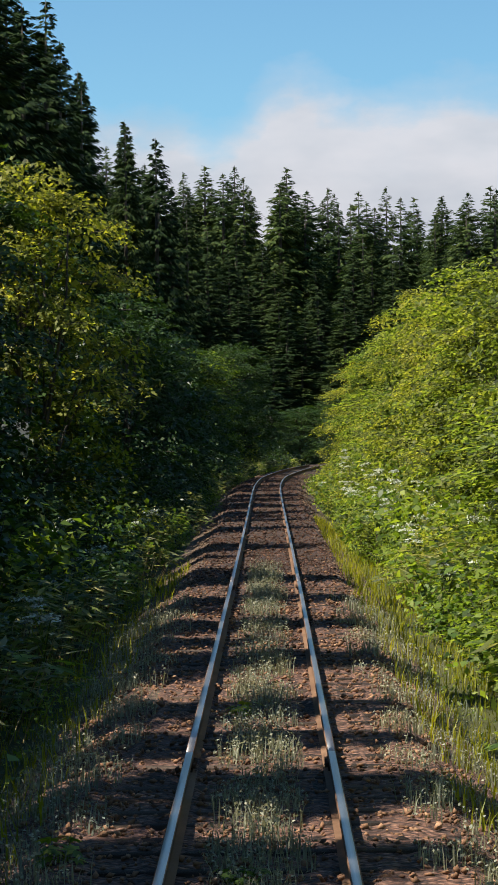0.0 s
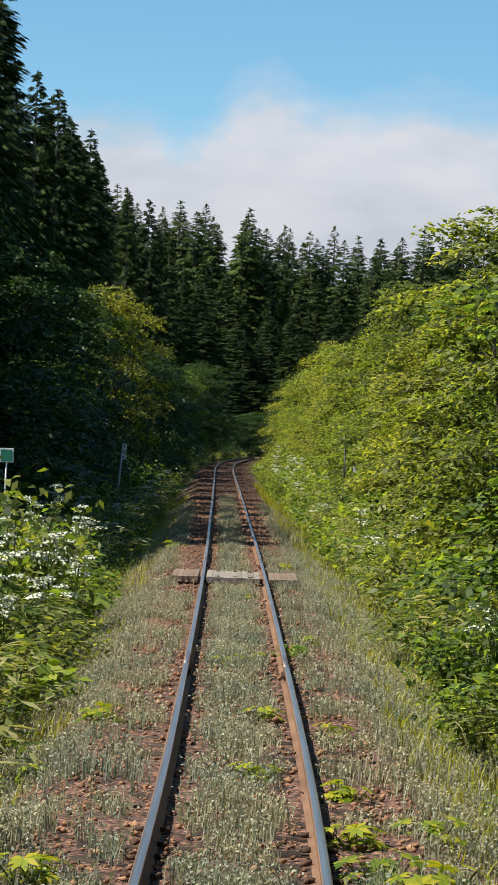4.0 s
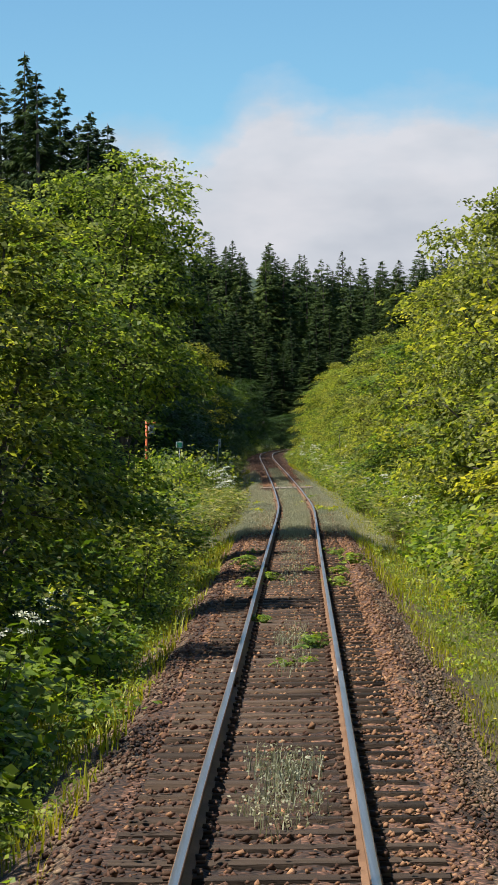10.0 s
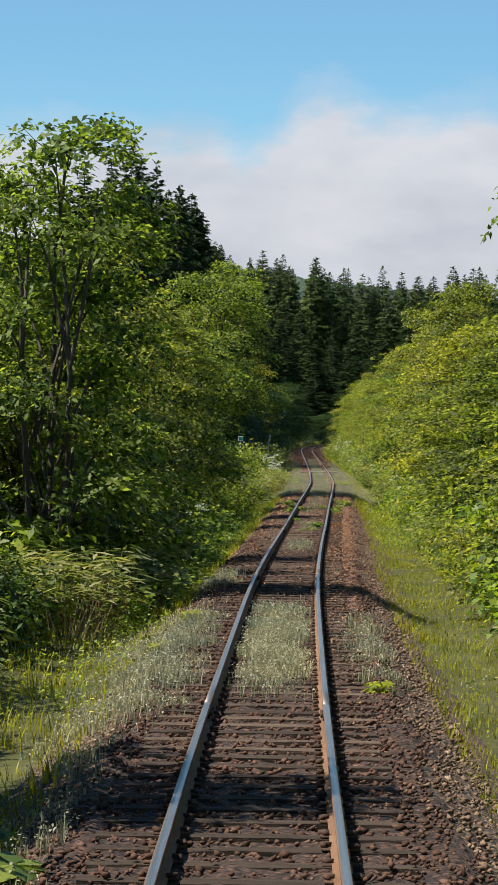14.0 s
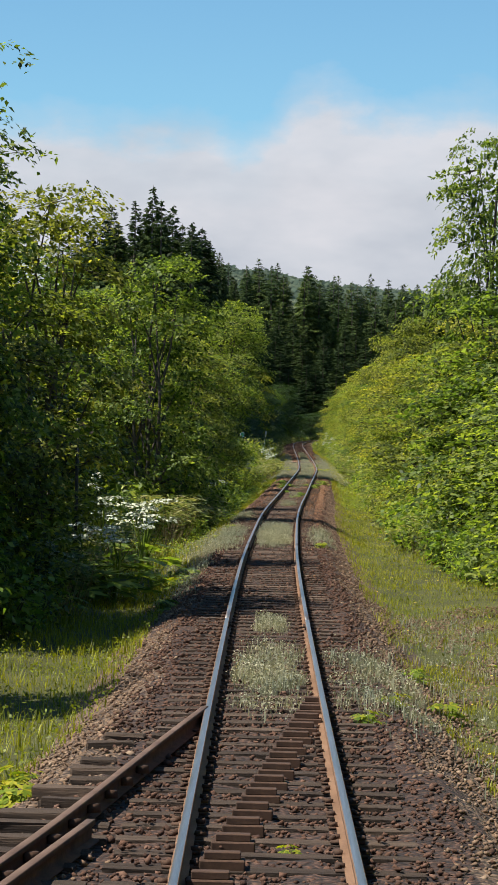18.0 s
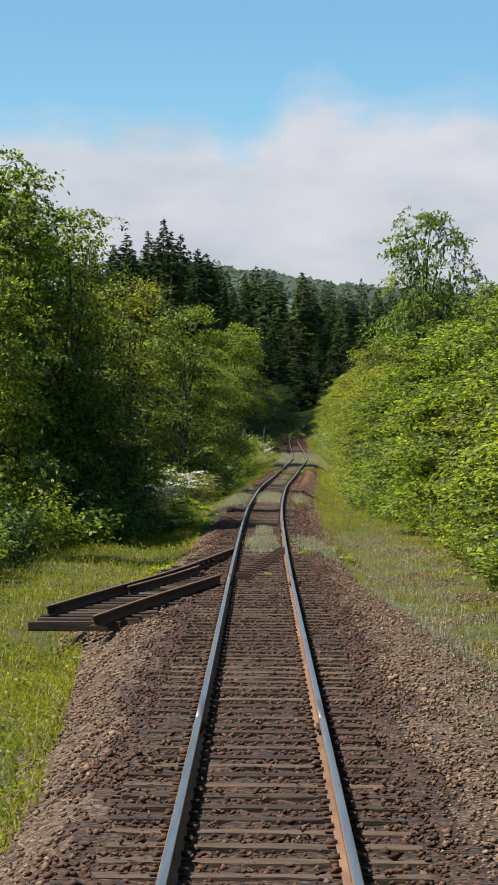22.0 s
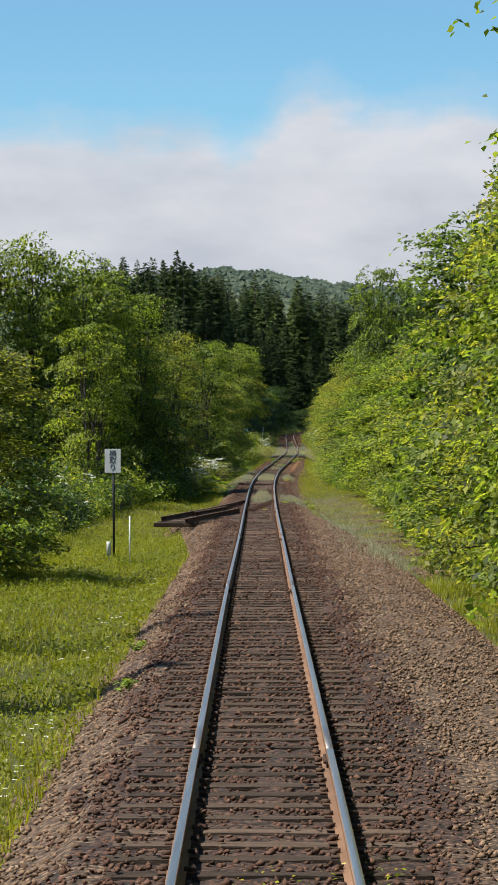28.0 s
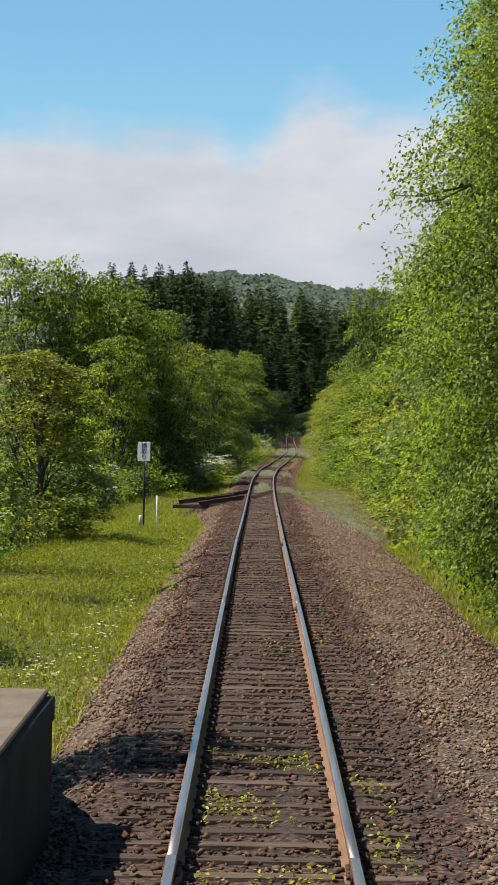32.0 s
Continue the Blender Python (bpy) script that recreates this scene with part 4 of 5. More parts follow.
def make_conifer(label, h, r, levels, per_branch, leaf, at, bare=0.12, needle=None):
    needle = needle or MAT_NEEDLE
    tree = thing("conifer", label, "tree", at, "conifers of the forest")
    wood, crown = Geo(), Geo()
    tube_geo(wood, [(0, 0, -0.5), (0.05, 0, h * 0.35), (0, 0.04, h * 0.7), (0, 0, h)], [h * 0.013, h * 0.010, h * 0.005, 0.01], 7)
    P, F, A, L = [], [], [], []
    for k in range(levels):
        f = k / (levels - 1)
        z = h * (bare + (0.985 - bare) * f)
        rr = r * (1 - f) ** 0.8 * rng.uniform(0.72, 1.15) + 0.13
        nb = max(6, int(9 * (1 - f) + 6))
        for b in range(nb):
            a = rng.uniform(0, 6.28)
            o = np.array([math.cos(a), math.sin(a), 0])
            side = np.array([-math.sin(a), math.cos(a), 0])
            ln = rr * rng.uniform(0.6, 1.12)
            zj = z + rng.uniform(-0.9, 0.9) * h / levels
            rise = 0.22 if f > 0.75 else -0.12
            s = rng.uniform(0.25, 1.0, per_branch)
            ss = rng.choice((-1, 1), per_branch)
            pp = np.array([0, 0, zj]) + o[None] * (ln * s)[:, None] + np.array([0, 0, 1.0])[None] * (ln * (rise * s + 0.10 * s * s))[:, None]
            P.append(pp)
            A.append(o[None] * 0.8 + side[None] * (ss * rng.uniform(0.1, 0.9, per_branch))[:, None] + np.array([[0, 0, rise - 0.6]]))
            F.append(np.array([[0, 0, 0.55]]) + o[None] * 0.85 + rng.normal(0, 0.4, (per_branch, 3)))
            L.append(np.full(per_branch, min(leaf, 0.16 + ln * 0.4)))
    # leader and top shoots
    P, F, A, L = (np.concatenate(q) for q in (P, F, A, L))
    leaf_geo(crown, P, F, L * rng.uniform(0.75, 1.2, len(L)), L * 0.25, 0.12, 0.12, along=A)
    leaf_geo(crown, np.array([[0, 0, h * 0.965]] * 4), rng.normal(size=(4, 3)), 0.03 * h, 0.2, 0.1, along=np.array([[0, 0, 1.0]] * 4) + rng.normal(0, 0.08, (4, 3)))
    part("trunk", wood.mesh("conifer_trunk", MAT_BARK, True), tree)
    part("crown", crown.mesh("conifer_crown", needle), tree)
    return tree


def make_shrub(label, h, r, n, leaf, mat, at, slim=0.62, kind="shrub"):
    sh = thing(kind, label, "shrub", at, "shrubs along the line")
    wood, fol = Geo(), Geo()
    ends = []
    for s in range(7):
        a = rng.uniform(0, 6.28)
        e = np.array([math.cos(a) * r * rng.uniform(0.2, 0.75), math.sin(a) * r * rng.uniform(0.2, 0.75), h * rng.uniform(0.6, 0.98)])
        tube_geo(wood, [(e[0] * 0.1, e[1] * 0.1, -0.15), e * np.array([0.55, 0.55, 0.6]), e], [0.018, 0.012, 0.004], 4, cap=False)
        ends.append(e)
    ends = np.array(ends)
    k = rng.integers(0, len(ends), n)
    f = rng.uniform(0.12, 1.08, n) ** 0.75
    p = ends[k] * np.stack([0.2 + 0.8 * f, 0.2 + 0.8 * f, f], 1) + rng.normal(0, 1, (n, 3)) * np.array([0.24 * r, 0.24 * r, 0.09 * h])
    p[:, 2] = np.maximum(p[:, 2], 0.03)
    out = p * np.array([1, 1, 0.3])
    leaf_geo(fol, p, unit(out) * 0.3 + np.array([0, 0, 0.75]) + rng.normal(0, 0.42, p.shape), rng.uniform(0.7, 1.3, n) * leaf, rng.uniform(0.8, 1.1, n) * leaf * slim, 0.15, 0.3)
    tagged(part("branchwork", wood.mesh("shrub_stems", MAT_BARK), sh), kind="stuff")
    part("foliage", fol.mesh("foliage", mat), sh)
    return sh


def make_bamboo(label, at):
    sh = thing("bamboo_grass", label, "bamboo grass", at, "bamboo grass along the line")
    cul, fol = Geo(), Geo()
    n = 34
    for s in range(n):
        a, d = rng.uniform(0, 6.28), rng.uniform(0, 0.55)
        b = np.array([math.cos(a) * d, math.sin(a) * d, -0.1])
        e = b + np.array([math.cos(a) * 0.3, math.sin(a) * 0.3, rng.uniform(0.7, 1.35)])
        tube_geo(cul, [b, b * 0.4 + e * 0.6, e], [0.006, 0.005, 0.003], 3, cap=False)
        m = 6
        ang = rng.uniform(0, 6.28, m)
        al = np.stack([np.cos(ang), np.sin(ang), rng.uniform(-0.35, 0.5, m)], 1)
        leaf_geo(fol, e + rng.normal(0, 0.06, (m, 3)), np.array([0, 0, 1.0]) + rng.normal(0, 0.3, (m, 3)), rng.uniform(0.2, 0.34, m), rng.uniform(0.045, 0.065, m), 0.2, 0.25, along=al)
    part("cane", cul.mesh("culms", MAT_DRY), sh)
    part("leaves", fol.mesh("bamboo_leaves", MAT_BAMBOO), sh, "pale-edged pointed leaves")
    return sh


def lobed(geo, c, up, size, lobes=5):
    """A lobed leaf: narrow diamonds fanned from its stalk."""
    up = unit(np.asarray(up, float))
    s = unit(np.cross(up, rng.normal(size=3)))
    t = np.cross(up, s)
    lobes += 2
    ang = np.linspace(-2.1, 2.1, lobes)
    al = np.cos(ang)[:, None] * s + np.sin(ang)[:, None] * t
    leaf_geo(geo, np.repeat(c[None], lobes, 0), np.repeat(up[None], lobes, 0) + rng.normal(0, 0.08, (lobes, 3)), size * (1.0 - 0.25 * np.abs(ang) / 2.1), size * 0.36, 0.1, 0.1, along=al)


def make_umbel(label, h, at, n_umbel=7):
    sh = thing("umbel_plant", label, "hogweed", at, "white umbel plants")
    st, fol, fl = Geo(), Geo(), Geo()
    main = np.array([rng.normal(0, 0.06), rng.normal(0, 0.06), h * 0.62])
    tube_geo(st, [(0, 0, -0.1), main * 0.5, main], [0.02, 0.016, 0.012], 5, cap=False)
    for k in range(n_umbel):
        a = k * 2.4 + rng.uniform(-0.4, 0.4)
        rad = rng.uniform(0.06, 0.42) if k else 0.03
        e = np.array([math.cos(a) * rad, math.sin(a) * rad, h * rng.uniform(0.74, 1.0)])
        tube_geo(st, [main * rng.uniform(0.6, 1.0), main * 0.3 + e * 0.7, e], [0.008, 0.006, 0.004], 4, cap=False)
        n, w = 34, rng.uniform(0.07, 0.13)
        d = w * np.sqrt(rng.uniform(0, 1, n))
        b = rng.uniform(0, 6.28, n)
        p = e + np.stack([np.cos(b) * d, np.sin(b) * d, 0.03 - 0.35 * d * d / w + rng.normal(0, 0.008, n)], 1)
        leaf_geo(fl, p, np.stack([np.cos(b) * d / w, np.sin(b) * d / w, np.full(n, 0.9)], 1) + rng.normal(0, 0.5, (n, 3)), rng.uniform(0.03, 0.055, n), rng.uniform(0.03, 0.05, n), 0.25)
    for k in range(11):
        a = rng.uniform(0, 6.28)
        rad = rng.uniform(0.15, 0.6)
        c = np.array([math.cos(a) * rad, math.sin(a) * rad, h * rng.uniform(0.12, 0.55)])
        tube_geo(st, [(0, 0, c[2] * 0.4), c], [0.008, 0.005], 3, cap=False)
        lobed(fol, c, np.array([math.cos(a) * 0.4, math.sin(a) * 0.4, 0.9]), rng.uniform(0.2, 0.34))
    part("stalk", st.mesh("stalks", MAT_HERB), sh)
    part("leaves", fol.mesh("umbel_leaves", MAT_HERB), sh, "large lobed green leaves")
    tagged(part("blossom", fl.mesh("umbels", MAT_WHITE_FLOWER), sh, "flat white flower heads"), kind="stuff")
    return sh


def make_lobed_plant(label, at, n=9, size=0.16, mat=None):
    sh = thing("lobed_weed", label, "weed", at, "weeds beside the rails")
    st, fol = Geo(), Geo()
    for k in range(n):
        a, rad = rng.uniform(0, 6.28), rng.uniform(0.03, 0.22)
        c = np.array([math.cos(a) * rad, math.sin(a) * rad, rng.uniform(0.03, 0.15)])
        tube_geo(st, [(c[0] * 0.2, c[1] * 0.2, -0.05), c], [0.006, 0.004], 3, cap=False)
        lobed(fol, c, np.array([math.cos(a) * 0.4, math.sin(a) * 0.4, 0.9]), size * rng.uniform(0.7, 1.2))
    tagged(part("stalk", st.mesh("weed_stalks", MAT_HERB), sh), kind="stuff")
    part("leaves", fol.mesh("weed_leaves", mat or MAT_YELLOWLEAF), sh)
    return sh


def seat(x, y, sr=1.0, sh=1.0, turn=None, sink=0.0):
    t = rng.uniform(0, 360) if turn is None else turn
    return Matrix.Translation((x, y, gz(x, y) - sink)) @ Euler((0, 0, radians(t))).to_matrix().to_4x4() @ Matrix.Diagonal((sr, sr, sh, 1))


class Kind:
    """Builds each variant once, where it first stands, then copies it."""

    def __init__(self, builders):
        self.builders, self.made, self.first, self.count = builders, {}, {}, 0

    def put(self, m, k=None):
        k = self.count % len(self.builders) if k is None else k
        self.count += 1
        if k not in self.made:
            loc, rot, sc = m.decompose()
            self.made[k], self.first[k] = self.builders[k](Matrix.LocRotScale(loc, rot, None)), m
            return self.made[k]
        return copy_thing(self.made[k], m)

    def settle(self):
        """Gives the first of each variant its own size, once all copies are made."""
        for k, m in self.first.items():
            self.made[k].matrix_basis = m


NH, NR = 8.0, 2.8
TREES = Kind([
    lambda m: make_tree("green broadleaf tree with layered leafy branches beside the track", NH, NR, 1, 26, 24, 26, 0.160, MAT_LEAF, m, 0.06, 0.34),
    lambda m: make_tree("yellow-green broadleaf tree with several thin stems", NH, NR, 4, 26, 24, 26, 0.150, MAT_LEAF_Y, m, 0.05, 0.34),
    lambda m: make_tree("deep green broadleaf tree with a dense rounded crown", NH, NR, 2, 25, 22, 26, 0.165, MAT_LEAF_D, m, 0.04, 0.42),
    lambda m: make_tree("bushy green tree with an uneven open crown", NH, NR, 3, 24, 24, 26, 0.160, MAT_LEAF, m, 0.08, 0.32),
    lambda m: make_tree("olive-green broadleaf tree with drooping layered twigs", NH, NR, 2, 26, 24, 26, 0.150, MAT_LEAF_Y, m, 0.05, 0.32),
    lambda m: make_tree("tall green tree with open sunlit branches", NH, NR, 1, 22, 22, 26, 0.160, MAT_LEAF, m, 0.2, 0.42),
    lambda m: make_tree("fine-leaved green tree leaning over the gravel", NH, NR, 2, 28, 28, 32, 0.130, MAT_LEAF, m, 0.05, 0.36),
    lambda m: make_tree("green tree with a high spreading crown over the track side", NH, NR, 1, 24, 28, 32, 0.130, MAT_LEAF, m, 0.36, 0.36),
    lambda m: make_tree("small-leaved dense green tree close beside the gravel", NH, NR, 3, 36, 56, 58, 0.074, MAT_LEAF, m, 0.10, 0.45),
])
BACK = Kind([
    lambda m: make_tree("green broadleaf tree in the row behind", NH, NR, 1, 20, 16, 16, 0.20, MAT_LEAF, m, 0.03, 0.45),
    lambda m: make_tree("olive-green broadleaf tree in the row behind", NH, NR, 2, 20, 16, 16, 0.19, MAT_LEAF_Y, m, 0.03, 0.45),
    lambda m: make_tree("deep green broadleaf tree in the row behind", NH, NR, 1, 20, 16, 16, 0.21, MAT_LEAF_D, m, 0.03, 0.45),
])
CONIFERS = Kind([
    lambda m: make_conifer("tall dark spruce with drooping tiered branches", 22, 3.2, 84, 17, 0.42, m, 0.04),
    lambda m: make_conifer("tall dark fir with a narrow pointed crown", 22, 2.8, 84, 16, 0.40, m, 0.04),
    lambda m: make_conifer("dark spruce with an uneven open crown", 22, 3.5, 80, 17, 0.46, m, 0.05),
])
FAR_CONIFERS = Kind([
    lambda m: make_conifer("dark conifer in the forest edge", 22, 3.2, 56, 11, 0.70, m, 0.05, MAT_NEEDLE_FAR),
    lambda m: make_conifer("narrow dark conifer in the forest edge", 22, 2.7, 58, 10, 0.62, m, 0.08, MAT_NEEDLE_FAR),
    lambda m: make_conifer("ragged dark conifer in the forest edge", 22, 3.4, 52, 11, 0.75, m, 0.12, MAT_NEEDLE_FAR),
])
SHRUBS = Kind([
    lambda m: make_shrub("leafy green shrub at the edge of the line", 1.7, 1.05, 520, 0.15, MAT_LEAF, m, kind="leafy_shrub"),
    lambda m: make_shrub("broad-leaved bright green herbs at the edge of the line", 1.35, 1.0, 330, 0.20, MAT_HERB, m, 0.8, kind="broad_leaved_herb"),
    lambda m: make_shrub("dark green shrub at the edge of the line", 1.8, 1.05, 520, 0.15, MAT_LEAF_D, m, kind="dark_shrub"),
    lambda m: make_shrub("yellow-green leafy shrub at the edge of the line", 1.6, 1.0, 500, 0.14, MAT_LEAF_Y, m, kind="yellow_green_shrub"),
    lambda m: make_shrub("fine-leaved green undergrowth beside the ballast", 1.1, 0.95, 480, 0.11, MAT_HERB, m, 0.45, kind="undergrowth_clump"),
])
BAMBOO = Kind([lambda m: make_bamboo("clump of bamboo grass with pale-edged leaves", m), lambda m: make_bamboo("clump of bamboo grass with striped leaves", m)])
UMBELS = Kind([lambda m: make_umbel("tall hogweed with flat white flower heads", 1.7, m, 8), lambda m: make_umbel("hogweed with white flower heads and lobed leaves", 1.4, m, 6), lambda m: make_umbel("slender hogweed with white flower heads", 1.9, m, 7)])
LOBED = Kind([lambda m: make_lobed_plant("low weed with yellow-green lobed leaves beside the rail", m, 18, 0.105), lambda m: make_lobed_plant("low bright green weed growing in ballast", m, 34, 0.075, MAT_HERB), lambda m: make_lobed_plant("small leafy green weed growing in ballast", m, 32, 0.06, MAT_HERB)])

# ---- trees: x, y, height, crown radius, variant ----
RIGHT = [(7.2, -292, 8.0, 2.8, 0), (5.6, -275, 9.6, 2.2, 8), (4.6, -286, 9.7, 2.1, 8), (5.1, -281, 9.8, 2.1, 8), (6.3, -270, 9.6, 2.9, 6), (6.4, -264, 9.4, 2.7, 0), (6.6, -256, 9.8, 2.8, 3), (6.3, -247, 9.0, 2.5, 1), (6.5, -239, 8.4, 2.5, 4), (6.2, -231, 7.4, 2.4, 3), (6.2, -222, 7.6, 2.5, 0),
         (6.2, -214, 7.9, 2.6, 0), (6.6, -205, 6.4, 2.4, 1), (6.8, -196, 6.2, 2.4, 4), (7.0, -187, 6.4, 2.5, 0), (6.8, -178, 7.0, 2.5, 3), (6.5, -168, 7.6, 2.6, 5), (6.3, -159, 7.2, 2.6, 5), (5.7, -147, 7.2, 2.7, 3), (5.4, -138, 7.0, 2.6, 1),
         (5.0, -130, 6.6, 2.5, 4), (5.0, -116, 6.6, 2.5, 1), (6.1, -122, 13.2, 2.5, 5), (5.0, -109, 6.2, 2.4, 0), (4.9, -102, 6.2, 2.4, 4), (5.0, -93, 6.4, 2.4, 1), (5.2, -84, 6.8, 2.5, 4), (5.2, -75, 7.2, 2.5, 1), (5.2, -65, 8.4, 2.6, 4), (5.9, -55, 9.8, 2.7, 1), (5.6, -45, 8.0, 2.6, 4),
         (5.4, -36, 7.2, 2.5, 1), (5.3, -27, 6.8, 2.5, 3), (5.3, -18, 7.4, 2.5, 4), (5.4, -8, 7.4, 2.5, 1), (5.6, 2, 6.8, 2.5, 3), (5.7, 12, 6.6, 2.5, 4), (5.8, 23, 6.4, 2.5, 1), (6.0, 34, 6.4, 2.5, 4), (6.4, 45, 8.6, 2.6, 1), (6.4, 54, 8.2, 2.6, 4),
         (5.6, 66, 6.6, 2.5, 1), (6.0, 77, 7.4, 2.6, 0), (5.6, 88, 6.6, 2.4, 4), (5.8, 99, 7.4, 2.6, 1), (5.8, 110, 7.8, 2.6, 3), (6.2, 121, 8.6, 2.7, 4), (5.6, 132, 7.2, 2.5, 1), (4.9, 143, 6.6, 2.4, 0), (4.4, 153, 6.0, 2.3, 4), (4.8, 166, 6.8, 2.5, 1), (6.0, 180, 8.0, 2.6, 3)]
# trees at y -299.5, -270.5 and -261.5 are unseen, added for their shadows
LEFT = [(-8.6, -312, 9, 2.8, 0), (-5.9, -299.5, 8.6, 2.6, 2), (-8.8, -284, 7.5, 2.6, 4), (-6.9, -270.5, 10.4, 0.95, 3), (-7.0, -261.5, 10.4, 0.95, 3), (-6.7, -241, 5.2, 2.4, 4), (-13.5, -178, 12.0, 2.7, 3), (-11.2, -177, 11.8, 2.6, 0),
        (-8.8, -176, 11.0, 2.7, 0), (-7.0, -174, 9.3, 2.5, 6), (-6.4, -171, 6.8, 2.3, 4), (-7.8, -186, 7.6, 1.9, 3), (-9.8, -168, 10.8, 2.7, 1), (-6.1, -160.5, 8.0, 2.3, 1), (-9.0, -158, 9.6, 2.7, 0), (-6.4, -129, 4.2, 2.1, 4), (-6.0, -114, 3.6, 1.6, 4), (-6.0, -105, 3.6, 1.6, 6), (-9.4, -148, 7.2, 2.5, 4), (-5.1, -132, 8.4, 2.35, 3), (-7.4, -126, 7.6, 2.7, 3),
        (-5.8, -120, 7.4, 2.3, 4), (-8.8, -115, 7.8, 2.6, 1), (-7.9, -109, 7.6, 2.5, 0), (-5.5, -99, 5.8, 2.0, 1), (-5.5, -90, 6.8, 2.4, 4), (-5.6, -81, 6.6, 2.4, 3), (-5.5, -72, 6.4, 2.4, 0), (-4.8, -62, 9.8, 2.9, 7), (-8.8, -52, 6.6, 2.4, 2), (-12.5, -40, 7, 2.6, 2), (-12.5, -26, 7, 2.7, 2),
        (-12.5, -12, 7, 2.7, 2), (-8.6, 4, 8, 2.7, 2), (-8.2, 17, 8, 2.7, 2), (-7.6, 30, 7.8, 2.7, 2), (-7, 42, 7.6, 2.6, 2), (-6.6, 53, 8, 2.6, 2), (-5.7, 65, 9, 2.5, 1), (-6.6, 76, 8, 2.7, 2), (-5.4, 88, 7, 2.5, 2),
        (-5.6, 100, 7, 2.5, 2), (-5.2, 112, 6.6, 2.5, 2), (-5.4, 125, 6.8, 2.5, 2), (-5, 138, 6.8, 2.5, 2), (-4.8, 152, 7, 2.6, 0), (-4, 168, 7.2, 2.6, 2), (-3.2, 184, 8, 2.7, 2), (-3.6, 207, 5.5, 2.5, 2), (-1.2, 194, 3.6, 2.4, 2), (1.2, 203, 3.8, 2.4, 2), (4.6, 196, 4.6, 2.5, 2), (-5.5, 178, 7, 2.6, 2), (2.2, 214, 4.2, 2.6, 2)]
for rows in (RIGHT, LEFT):
    for i, (x, y, h, r, k) in enumerate(rows):
        if x > 0 and y < 60 and h < 8:
            h *= 1.25 if -262 < y < -204 else 1.0
            x, h, r = x + (1.0 if i % 2 else 0.0), h * (0.9, 1.12, 1.0, 0.94)[i % 4], r * (1.12, 0.95)[i % 2]
        TREES.put(seat(x, y, r / NR, (h + 0.4) / NH), k)
for y in np.arange(-305, 190, 9.5):
    for base, sgn in ((9.8, 1), (-10.8, -1)):
        x = sgn * abs(base + rng.normal(0, 0.7))
        hi = 9.6 if sgn < 0 and y < -222 else 8.4 if sgn < 0 and -156 < y < -138 else 10.6 if sgn < 0 and y < -130 else 9.2 if sgn < 0 else 9.4 if y < -215 else 8.4
        if sgn < 0 and (y > -40 or y < -180):
            continue
        BACK.put(seat(x, float(y) + rng.normal(0, 2), rng.uniform(0.95, 1.25), rng.uniform(0.85, 1.1) * hi / NH))
# low growth filling in behind the front shrubs
for y in np.arange(-300, 180, 6.5):
    for side in (1, -1):
        if side < 0 and (y < -178 or -152 < y < -138 or -78 < y < 8):
            continue
        yj = float(y) + rng.normal(0, 1.5)
        u = (6.4 if side > 0 else 6.6 if y > -120 else 7.4) + rng.normal(0, 0.5)
        # the left bank takes the variant with shade in its leaf colour
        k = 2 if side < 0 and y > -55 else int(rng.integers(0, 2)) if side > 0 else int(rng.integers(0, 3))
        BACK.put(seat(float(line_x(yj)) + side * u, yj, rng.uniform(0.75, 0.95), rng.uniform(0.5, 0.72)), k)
for y in np.arange(195, 330, 12.0):
    for x0 in (-16, 16, 24):
        x = x0 + rng.normal(0, 2)
        BACK.put(seat(x, float(y) + rng.normal(0, 3), 1.2, rng.uniform(0.7, 1.0)), 2)

# conifers on the left bank, then the forest edge behind the bend
for x, y, h in ((-12.9, 10, 22), (-12, 6, 20.5), (-11.5, 15, 20.8), (-11, 22, 19.8), (-14.5, 13, 21), (-14.2, 24, 21), (-13.2, 33, 21), (-9.6, 8, 18.2), (-9.8, 13, 19.3), (-9.2, 19, 19.3), (-10.2, 25, 19.8), (-9.3, 31, 19.3), (-10, 37, 19.3), (-9.3, 43, 19.8), (-10.2, 49, 19.3), (-10.4, 76, 19.8), (-9.8, 83, 19.8),
                (-10.6, 90, 20.3), (-10, 97, 19.8), (-10.9, 104, 20.3), (-10.2, 111, 19.8), (-11.6, 119, 22.5), (-10.6, 127, 22.5), (-12.4, 133, 23), (-11, 140, 22.5), (-12.4, 148, 23.5), (-13.2, 156, 25), (-11.6, 163, 23.5), (-12.4, 171, 25), (-12.9, 179, 26), (-10.4, 186, 23.5), (-10.9, 194, 24.6),
                (-9.2, 204, 24.4), (-10.6, 212, 23), (-8.8, 221, 22.5), (-8, 232, 22), (-9.6, 240, 22), (-6.8, 250, 21), (-5.2, 264, 20)):
    CONIFERS.put(seat(x, y, rng.uniform(0.95, 1.2), (h - gz(x, y)) / 22))
for y0, hh in ((222, 9), (236, 11), (252, 12), (270, 13), (290, 14)):
    for x in np.arange(-7 + 0.02 * (y0 - 220), 24, 3.0):
        CONIFERS.put(seat(float(x) + rng.normal(0, 0.5), y0 + rng.normal(0, 2.5), rng.uniform(1.0, 1.3), hh * rng.uniform(0.8, 1.1) / 22))
for x in np.arange(-6, 12, 1.6):
    SHRUBS.put(seat(float(x), 208 + rng.normal(0, 2), 1.6, rng.uniform(1.2, 1.7)), 2)
